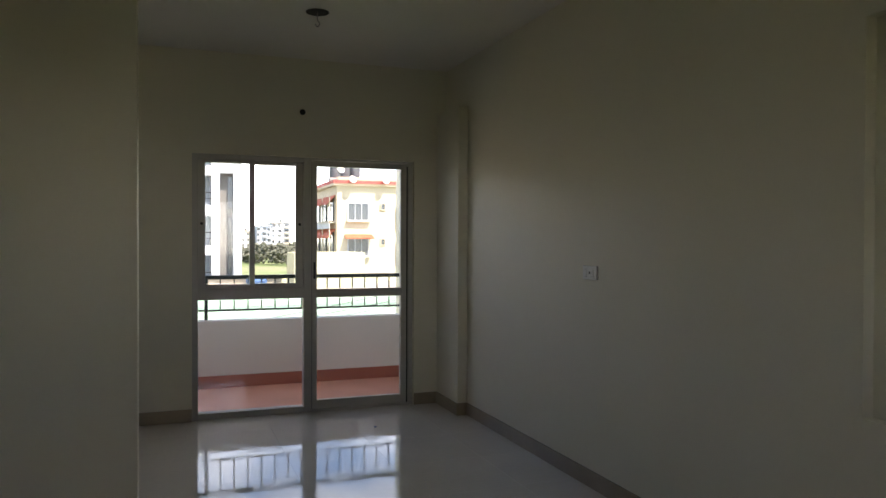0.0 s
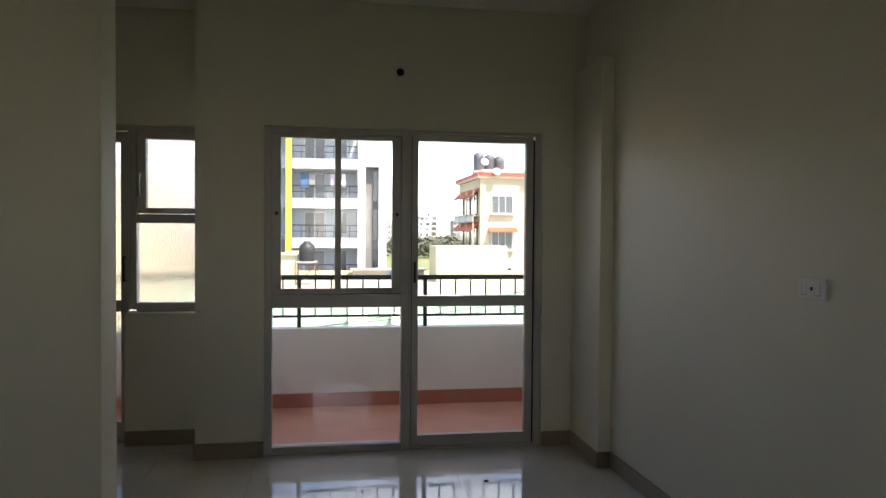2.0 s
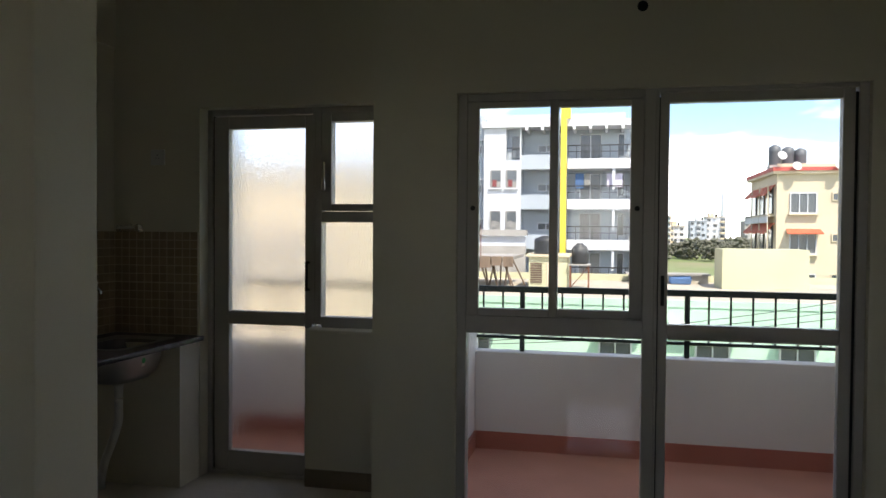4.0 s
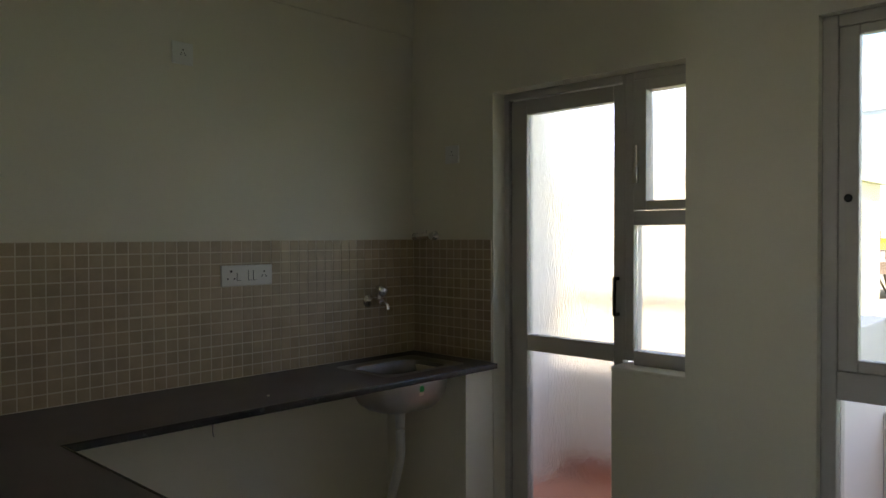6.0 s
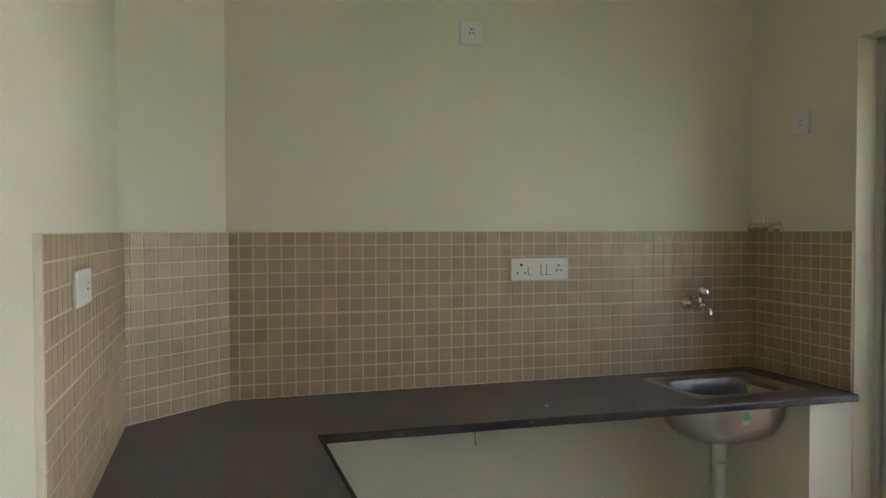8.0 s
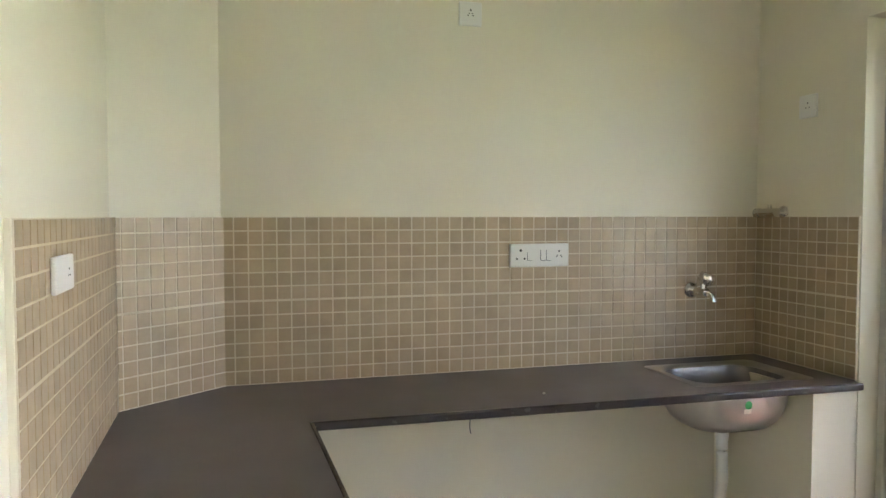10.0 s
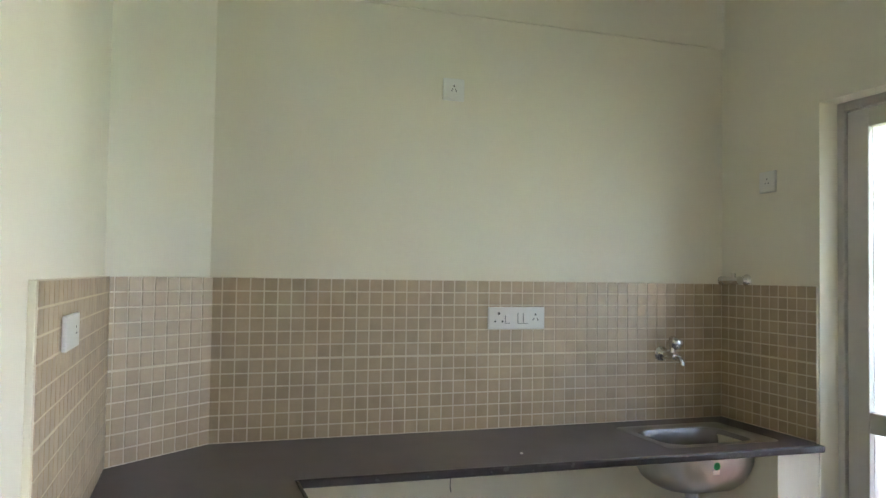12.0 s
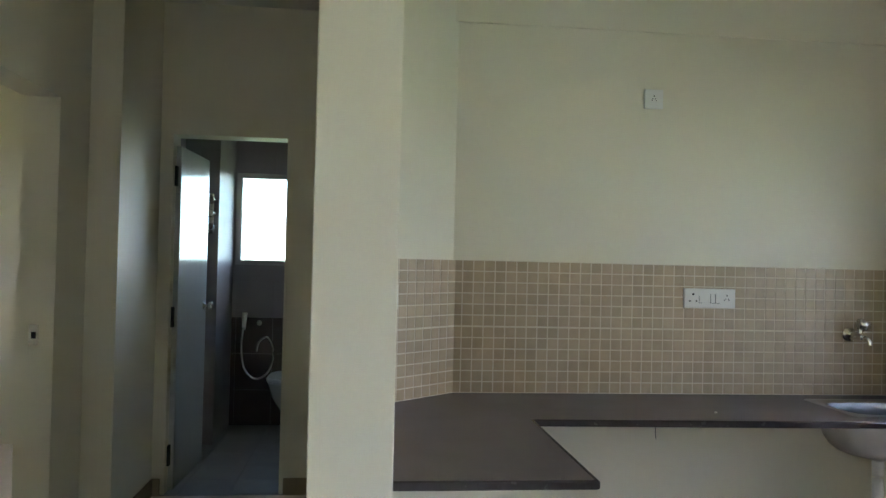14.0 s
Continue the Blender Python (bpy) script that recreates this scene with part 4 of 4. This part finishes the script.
def cream_block():
    h = thing("apartment_building", (18, 64, -9.5), "cream apartment block with orange awnings and red roof edge", "building")
    part("wall", bx(13.75, 27, 60, 70.5, -9.5, 6.35), O_CREAM, h)
    part("roof_edge", bx(13.4, 27.2, 59.6, 70.8, 6.35, 6.55), O_CREAM, h)
    part("red_band", bx(13.35, 27.3, 59.5, 70.9, 6.55, 6.85), O_RED, h, "red roof edge")
    part("parapet", bx(13.75, 27, 59.9, 60.1, 6.85, 7.15), O_CREAM, h)
    for z in (3.25, 0.0, -3.2):
        facade_window(h, 14.8, 16.65, z, z + 1.5, 60, 2, O_WHITE, O_GLASS)
        part("sill", bx(14.6, 16.85, 59.6, 60, z - 0.2, z - 0.08), O_CREAM, h)
        facade_window(h, 17.9, 18.25, z + 1.0, z + 1.5, 60, 0, O_CREAM, O_GLASS)
        facade_window(h, 19.4, 20.6, z - 0.9, z + 1.1, 60, 1, O_DGREY, O_GLASS)
    aw = bmesh.new()
    av = [aw.verts.new(p) for p in ((14.5, 60, 1.95), (17.0, 60, 1.95), (17.1, 59.2, 1.6), (14.4, 59.2, 1.6), (14.5, 60, 1.88), (17.0, 60, 1.88), (17.1, 59.2, 1.52), (14.4, 59.2, 1.52))]
    for q in ((0, 1, 2, 3), (7, 6, 5, 4), (3, 2, 6, 7), (0, 3, 7, 4), (1, 5, 6, 2), (0, 4, 5, 1)):
        aw.faces.new([av[i] for i in q])
    part("awning", aw, O_ORANGE, h, "orange awning")
    # side with balconies
    for z in (3.1, 0.0, -3.1):
        for y in (60.6, 63.9, 67.2):
            part("balcony", bx(13.15, 13.75, y, y + 3.0, z - 0.15, z), O_CREAM, h)
            part("balcony_front", bx(13.15, 13.22, y, y + 3.0, z - 0.65, z + 0.02), O_WHITE, h)
            part("balcony_post", bx(13.18, 13.26, y + 0.05, y + 0.13, z, z + 2.4), O_CREAM, h)
            part("balcony_window", bx(13.6, 13.745, y + 0.5, y + 2.7, z + 0.1, z + 2.2), O_GLASS, h)
            a = bmesh.new()
            q = [a.verts.new(p) for p in ((13.75, y - 0.1, z + 2.45), (13.75, y + 3.0, z + 2.45), (12.95, y + 2.6 + 0.3 * (y % 1), z + 1.7), (12.95, y + 0.2, z + 1.6))]
            fa = a.faces.new(q)
            ex = bmesh.ops.extrude_face_region(a, geom=[fa])
            bmesh.ops.translate(a, vec=(0, 0, -0.08), verts=[e for e in ex["geom"] if isinstance(e, bmesh.types.BMVert)])
            part("awning", a, O_ORANGE, h)
    h.location.x += 0.38
    for k, x in enumerate((14.35, 15.35, 16.3)):
        t = thing("water_tank", (x, 62, 7.15), "black plastic water tank on the roof", "water tank", "roof tanks")
        part("body", moved(lathe([(0.46, 0), (0.5, 0.1), (0.48, 0.5), (0.5, 0.55), (0.48, 1.0), (0.5, 1.05), (0.47, 1.5), (0.3, 1.6), (0.2, 1.62), (0.2, 1.68)], 20), pose(x, 62, 7.2 - 0.15 * k)), TANK, t)
        part("stand", bx(x - 0.5, x + 0.5, 61.5, 62.5, 6.34, 7.2 - 0.15 * k), O_CONC, t)
    for k, (x, z) in enumerate(((14.3, 7.6), (15.4, 6.75), (18.5, 6.75))):
        d = thing("satellite_dish", (x, 59.8, 6.9), "white satellite dish on the roof edge", "satellite dish", "roof dishes")
        part("dish", moved(lathe([(0.36, 0.15), (0.36, 0.13), (0.22, 0.05), (0.05, 0.0), (0.02, 0.03), (0.22, 0.08), (0.35, 0.15)], 16), pose(x, 59.3, z + 0.1, 68, 0, 12)), SWITCH, d)
        part("mast", rod(bmesh.new(), (x, 59.6, 6.6), (x, 59.32, z + 0.1), 0.03), O_CONC, d)


def low_building():
    h = thing("low_building", (2, 34, -9.5), "low pale green building with a dusty flat roof", "building")
    part("wall", bx(-30, 30, 30, 46, -9.5, -1.75), O_GREEN, h, "pale green wall")
    part("roof", bx(-30, 30, 30.2, 46, -1.75, -1.62), O_ROOF, h)
    part("parapet", bx(-30, 30, 29.95, 30.2, -1.75, -1.45), O_GREEN, h)
    part("parapet", bx(-30, 30, 45.8, 46.1, -1.75, -1.2), O_LIME, h)
    for x in (-9, -5.8, 0.5, 4.6, 8):
        facade_window(h, x, x + 1.3, -4.6, -3.4, 30, 1, O_WHITE, O_GLASS)
        part("sunshade", bx(x - 0.3, x + 1.6, 29.3, 30, -3.2, -3.08), O_GREEN, h)
    for x in (1.4, 3.4):
        part("air_conditioner", bx(x, x + 0.9, 29.5, 29.95, -3.0, -2.35, 0.03), SWITCH, h, "white air conditioner unit")
    s = thing("stair_room", (-2.4, 39, -1.62), "pale yellow roof stair room with a shuttered door", "stair room")
    part("wall", bx(-3.5, -1.35, 38, 41, -1.62, 0.12), O_LIME, s)
    part("roof", bx(-3.65, -1.2, 37.8, 41.2, 0.12, 0.26), O_CREAM, s)
    for k in range(9):
        part("slat", bx(-3.4, -2.75, 37.94, 38, -1.35 + 0.13 * k, -1.27 + 0.13 * k), O_WOOD, s)
    part("door", bx(-2.5, -1.7, 37.95, 38, -1.6, -0.2), O_CREAM, s)
    t = thing("water_tank", (-2.6, 38.6, 0.26), "ribbed black plastic water tank on the stair room", "water tank", "roof tanks")
    part("body", moved(lathe([(0.66, 0)] + [(0.68 - 0.03 * (k % 2), 0.06 + 0.08 * k) for k in range(10)] + [(0.6, 0.88), (0.3, 0.98), (0.28, 1.03)], 24), pose(-2.6, 38.6, 0.26)), BLACK, t)
    t = thing("water_tank", (-0.69, 38.3, -0.28), "round black plastic water tank on a steel stand", "water tank", "roof tanks")
    part("body", moved(lathe([(0.40, 0), (0.45, 0.08), (0.43, 0.4), (0.46, 0.45), (0.45, 0.8), (0.36, 0.98), (0.2, 1.08), (0.18, 1.16)], 22), pose(-0.69, 38.3, -0.26)), BLACK, t)
    st = thing("tank_stand", (-0.69, 38.3, -1.62), "braced steel stand under a water tank", "tank stand")
    part("platform", bx(-1.3, -0.1, 37.7, 38.9, -0.34, -0.26), O_CONC, st)
    for x in (-1.2, -0.2):
        for y in (37.8, 38.8):
            part("leg", bx(x - 0.04, x + 0.04, y - 0.04, y + 0.04, -1.62, -0.34), O_RUST, st)
        part("brace", rod(bmesh.new(), (x, 37.8, -1.6), (x, 38.8, -0.4), 0.025, 6), O_RUST, st)
    part("brace", rod(bmesh.new(), (-1.2, 37.8, -1.6), (-0.2, 37.8, -0.4), 0.025, 6), O_RUST, st)
    b = thing("roof_wall", (9, 41, -1.62), "plain pale yellow wall standing on the roof", "wall")
    part("wall", bx(7.1, 11.6, 40, 43, -1.62, 0.62), O_LIME, b)
    u = thing("unfinished_slab", (-7.5, 37, -9.5), "unfinished concrete slab on wooden shuttering and props", "construction")
    part("slab", bx(-13, -4.3, 36.4, 43, -0.05, 0.12), O_CONC, u)
    for k in range(14):
        x = -12.8 + k * 0.62
        part("shutter_board", bx(x, x + 0.56, 36.2, 36.36, -0.35 - 0.06 * (k % 3), 0.16), O_WOOD, u)
    rnd = random.Random(5)
    for k in range(46):
        x = -12.5 + k * 0.18
        part("prop", rod(bmesh.new(), (x + rnd.uniform(-0.7, 0.7), 36.6 + rnd.random() * 2, -1.62), (x, 36.6 + rnd.random() * 2, -0.06), 0.05, 6), O_WOOD, u)
    for k in range(40):
        x = -12.6 + rnd.random() * 5.6
        y = 37 + rnd.random() * 2
        part("reinforcing_bar", rod(bmesh.new(), (x, y, 0.1), (x + rnd.uniform(-0.08, 0.08), y, 1.0 + rnd.random() * 0.9), 0.016, 5), O_RUST, u)
    c = thing("hanging_cloth", (-7.0, 37.6, 0.12), "red and orange cloths hung over bars above the slab", "washing")
    part("pole", rod(bmesh.new(), (-7.35, 37.6, 0.1), (-7.35, 37.6, 1.95), 0.025, 6), O_RUST, c)
    part("pole", rod(bmesh.new(), (-6.18, 37.6, 0.1), (-6.18, 37.6, 1.75), 0.025, 6), O_RUST, c)
    part("line", rod(bmesh.new(), (-7.35, 37.6, 1.88), (-6.18, 37.6, 1.66), 0.012, 5), BLACK, c)
    part("cloth", bx(-7.3, -6.75, 37.58, 37.62, 1.2, 1.84, 0.015), O_CLOTHBRIGHT, c, "bright red cloth")
    part("cloth", bx(-7.25, -6.8, 37.63, 37.66, 0.85, 1.2, 0.01), O_ORANGE, c, "orange cloth")
    part("cloth", bx(-6.65, -6.25, 37.58, 37.62, 1.25, 1.68, 0.015), BLACK, c, "black cloth")
    w = thing("stair_tower", (-12, 48.6, -9.5), "narrow white rendered stair tower beside the grey wing", "building")
    part("wall", bx(-13.4, -10.6, 47.5, 50, -9.5, 6.0), O_WHITE, w)
    part("roof_edge", bx(-13.5, -10.5, 47.4, 50.1, 6.0, 6.2), O_WHITE, w)
    y = thing("yellow_wall", (-10, 44, 0), "yellow painted low wall behind the shuttering", "wall")
    part("wall", bx(-14, -8.0, 46.5, 47, 0.55, 1.2), O_YELLOW, y)
    part("base", bx(-14, -4.6, 46.6, 47, -9.5, 0.55), O_CONC, y)
    part("pier", bx(-8.0, -4.6, 46.6, 47, 0.55, 1.2), O_WHITE, y)
    part("coping", bx(-14.2, -4.5, 46.3, 47.2, 1.25, 1.65), O_CONC, y)
    rnd_c = random.Random(3)
    c = thing("tarpaulin", (5, 44, -1.62), "blue tarpaulin heaped on the roof", "tarpaulin")
    heap = bx(4.6, 5.8, 43.2, 43.9, -1.62, -1.17, 0.08)
    for v in heap.verts:
        if v.co.z > -1.5:
            v.co += Vector((rnd_c.uniform(-0.1, 0.1), rnd_c.uniform(-0.1, 0.1), rnd_c.uniform(-0.14, 0.08)))
    part("sheet", heap, O_BLUE, c)
    c = thing("roof_shed", (6.3, 44.6, -1.62), "low grey roof shed", "shed")
    part("wall", bx(2.2, 6.9, 44, 45.5, -1.62, -1.1), O_ROOF, c)
    part("roof", bx(2.0, 7.0, 43.8, 45.6, -1.1, -1.0), O_CONC, c)


def beige_house():
    h = thing("neighbour_house", (-14, 18, -9.5), "beige neighbouring house with a flat roof", "building")
    part("wall", bx(-24, -5.6, 14, 24, -9.5, 3.0), O_CREAM, h)
    part("roof_edge", bx(-24.2, -5.4, 13.7, 24.2, 3.0, 3.3), O_CREAM, h)
    for x in (-12.5, -9.5, -7.4):
        for z in (0.2, -3.0):
            facade_window(h, x, x + 1.2, z, z + 1.3, 14, 1, O_WHITE, O_GLASS)


beige_house()
tall_block()
cream_block()
low_building()
for k, (a, b, s) in enumerate((((-6, 22, -2.6), (16, 26, 0.6), 0.5), ((-6, 24, -2.9), (16, 27, -0.4), 0.5), ((-8, 20, -1.9), (14, 30, -0.9), 0.7))):
    a, b = Vector(a), Vector(b)
    pts = [a.lerp(b, i / 8) - Vector((0, 0, s * 4 * (i / 8) * (1 - i / 8))) for i in range(9)]
    solid("cable", tube(pts, 0.015, 5), BLACK, "thin black cable strung between buildings", "cable", "", "street cables")

# far houses beyond the field
rnd = random.Random(11)


def far_house(x0, y, w, top, wall, trim_mat):
    """Flats with open balconies, a stepped roofline and uneven openings."""
    h = thing("far_house", (x0, y, -9.5), "pale apartment house far beyond the field", "building", "far houses")
    part("wall", bx(x0, x0 + w, y, y + 12, -9.5, top), wall, h)
    part("roof_edge", bx(x0 - 0.3, x0 + w + 0.3, y - 0.5, y + 12, top, top + 0.4), trim_mat, h)
    a = x0 + rnd.uniform(0.1, 0.5) * w
    part("roof_room", bx(a, a + w * 0.28, y + 2, y + 8, top + 0.4, top + rnd.uniform(2.0, 3.2)), trim_mat, h)
    part("roof_tank", bx(a + w * 0.33, a + w * 0.45, y + 2, y + 4, top + 0.4, top + 1.9, 0.2), BLACK, h)
    bay = rnd.choice((0, 1, 2))
    for zf in range(int((top + 6) // 3.2)):
        z = top - 3.0 - 3.2 * zf
        for i in range(3):
            c0 = x0 + (i + 0.12) * w / 3
            if i == bay:
                part("balcony", bx(c0, c0 + w * 0.26, y - 1.4, y, z - 0.1, z + 0.9), trim_mat, h)
                part("window", bx(c0 + 0.2, c0 + w * 0.26 - 0.2, y - 0.2, y + 0.1, z + 0.9, z + 2.3), O_GLASS, h)
            else:
                wd = rnd.choice((0.1, 0.14, 0.18)) * w
                part("window", bx(c0, c0 + wd, y - 0.2, y + 0.1, z + 0.7, z + 2.1), rnd.choice((O_GLASS, O_GREY, O_GLASS)), h)
                part("sunshade", bx(c0 - 0.3, c0 + wd + 0.3, y - 0.8, y, z + 2.25, z + 2.4), trim_mat, h)


x0 = -24.0
for k in range(14):
    w = rnd.uniform(8, 13)
    far_house(x0, rnd.uniform(400, 445), w, rnd.uniform(6.0, 11.5), (O_WHITE, O_GREY, O_WHITE, O_CONC, O_CREAM)[k % 5], (O_WHITE, O_CREAM)[k % 2])
    x0 += w + rnd.uniform(-1, 4)
tw = thing("mast", (142, 950, -9.5), "thin lattice mast on the horizon", "mast")
part("tower", rod(bmesh.new(), (142, 950, -9.5), (142, 950, 55), 4.0, 8, 0.8), O_GREY, tw)

# tree line at the field's far edge
verts, faces = [], []
for k in range(230):
    tx, ty = rnd.uniform(-60, 190), rnd.uniform(300, 390)
    th = rnd.uniform(4, 9) + 2.5 * rnd.random() ** 3
    for j in range(42):
        c = Vector((tx + rnd.gauss(0, 2.2), ty + rnd.gauss(0, 1.5), -9.5 + th * (0.12 + 0.88 * rnd.random() ** 0.8)))
        r = rnd.uniform(0.5, 1.2)
        i0 = len(verts)
        for d in ((1, 0, 0), (-1, 0, 0), (0, 1, 0), (0, -1, 0), (0, 0, 1), (0, 0, -1)):
            verts.append(c + Vector(d) * r * rnd.uniform(0.6, 1.3))
        for a, b, e in ((0, 2, 4), (2, 1, 4), (1, 3, 4), (3, 0, 4), (2, 0, 5), (1, 2, 5), (3, 1, 5), (0, 3, 5)):
            faces.append((i0 + a, i0 + b, i0 + e))
me = bpy.data.meshes.new("tree_line")
me.from_pydata([tuple(p) for p in verts], [], faces)
me.materials.append(FOLIAGE)
tagged(new("tree_line", me), "line of green trees and scrub beyond the field", "trees", "", "stuff")

# ---- pieces: floor tiles, balcony tiles, mosaic ----
def tiles(parent, mesh, cells, z=0.0):
    for x, y in cells:
        ob = new("tile", mesh)
        ob.location = (x, y, z)
        ob.parent = parent
        ob.matrix_parent_inverse = Matrix.Translation(-Vector(parent.location))


fl = thing("floor", (0, -3, -0.004), "polished cream vitrified floor tiles with fine joints", "floor", kind="structure")
fm = mesh_of("tile", bx(-0.2996, 0.2996, -0.2996, 0.2996, -0.006, 0.0, 0.0004), FLOOR)
cells = []
for i in range(-9, 4):
    for j in range(-13, 1):
        x, y = 0.15 + 0.6 * i, -0.19 + 0.6 * j
        room = (-2.6 < x < 2.4 and -2.5 < y < 0.6 and not (x < -2.4)) or (-1.4 < x < 2.4 and y < -2.2) or (-3.6 < x < -1.2 and -3.9 < y < -2.1) or (-4.7 < x < -1.2 and -7.0 < y < -3.8)
        if room:
            cells.append((x, y))
tiles(fl, fm, cells)
half = mesh_of("tile", bx(-0.2992, 0.2992, -0.2992, -0.03, -0.006, 0.0, 0.0007), FLOOR)
tiles(fl, half, [(0.15 + 0.6 * i, 0.41) for i in range(-4, -1)])
bf = thing("floor_balcony_tiles", (0, 1, -0.022), "matt red terracotta balcony floor tiles", "floor", kind="structure")
bm_t = mesh_of("tile", bx(-0.1485, 0.1485, -0.1485, 0.1485, -0.008, 0.0, 0.001), REDTILE)
tiles(bf, bm_t, [(-3.0 + 0.3 * i, 0.31 + 0.3 * j) for i in range(20) for j in range(4)], -0.012)
sf = thing("floor_bathroom", (-4.4, -2.7, 0), "matt grey bathroom floor tiles", "floor", kind="structure")
bt = mesh_of("tile", bx(-0.1485, 0.1485, -0.1485, 0.1485, -0.008, 0.002, 0.001), BATH_FLOOR)
tiles(sf, bt, [(-5.05 + 0.3 * i, -3.55 + 0.3 * j) for i in range(6) for j in range(6)], 0.004)
wtile = mesh_of("tile", bx(-5.20, -5.192, -0.1488, 0.1488, 0.0, 0.2976, 0.001), GREY_TILE)
dtile = mesh_of("tile", bx(-5.20, -5.192, -0.1488, 0.1488, 0.0, 0.2976, 0.001), BROWN_TILE)
stile = mesh_of("tile", bx(-0.1488, 0.1488, -3.70, -3.692, 0.0, 0.2976, 0.001), GREY_TILE)
sdtile = mesh_of("tile", bx(-0.1488, 0.1488, -3.70, -3.692, 0.0, 0.2976, 0.001), BROWN_TILE)
bt_w = thing("bathroom_tiles", (-5.2, -2.7, 0), "dark brown and grey glazed bathroom wall tiles", "wall tiles", kind="structure")
bt_s = thing("bathroom_tiles", (-4.4, -3.7, 0), "dark brown and grey glazed bathroom wall tiles", "wall tiles", kind="structure")
for r in range(8):
    for j in range(7):
        y = -3.55 + 0.3 * j
        if not (-3.6 < y < -2.4 and 1.2 < 0.3 * r + 0.15 < 2.1):
            tiles(bt_w, dtile if r < 3 else wtile, [(0, y)], 0.3 * r)
    for i in range(6):
        tiles(bt_s, sdtile if r < 3 else stile, [(-5.05 + 0.3 * i, 0)], 0.3 * r)

# mosaic splashback: twelve rows of 5 cm squares
P, S, ROWS = 0.0494, 0.0447, 12
piece = mesh_of("tile", bx(-S / 2, S / 2, 0.0, 0.0016, -S / 2, S / 2, 0.0006), TILE)


def splash(name, start, way, length, label, nearest_first=0, back=0.0):
    """Tiles from start along way; each faces to the left of the way's right hand."""
    start, way = Vector(start), Vector(way).normalized()
    yaw = math.degrees(math.atan2(way.y, way.x))
    root = thing(name, (start.x, start.y, TOP), label, "wall tiles", kind="structure")
    base_m = pose(start.x, start.y, TOP, 0, 0, yaw)
    part("grout_bed", moved(bx(0, length, -back, 0.008, 0.001, ROWS * P + 0.006, 0.001), base_m), GROUT, root)
    cols = int(length / P)
    rest, count = bmesh.new(), 0
    for c in range(cols + 1):
        w = S if c < cols else length - cols * P - 0.003
        if w < 0.008:
            continue
        for r in range(ROWS):
            # a wider joint closes every sixth row and column
            x = c * P + (w + 0.004) / 2
            z = (r + 0.5) * P + 0.003 + 0.003 * (r // 6)
            if c < cols and count < 300 and c >= nearest_first:
                ob = new("tile", piece)
                ob.matrix_basis = base_m @ pose(x, 0.0078, z)
                ob.parent = root
                ob.matrix_parent_inverse = Matrix.Translation(-Vector(root.location))
                count += 1
            else:
                bmesh.ops.create_cube(rest, size=1.0, matrix=base_m @ Matrix.LocRotScale((x, 0.0084, z), None, (w, 0.0022, S)))
    if len(rest.verts):
        tagged(part("tile_rest", rest, TILE_REST, root), kind="stuff")
    else:
        rest.free()


LAB = "beige mosaic splashback tiles with cream joints above the worktop"
splash("splashback", (-2.243, 0.280, 0), (0, -1, 0), 2.212, LAB, 18)
splash("splashback", (-1.692, 0.288, 0), (-1, 0, 0), 0.540, LAB)
splash("splashback", (-2.243, -1.930, 0), (0.269, -0.318, 0), 0.412, LAB)
splash("splashback", (-1.968, -2.248, 0), (1, 0, 0), 1.084, LAB, back=0.0068)
solid("trim", bx(-0.8838, -0.877, -2.2552, -2.2425, 0, 1.424, 0.002), CREAM, "cream plaster bead at the tiles' end", "trim")
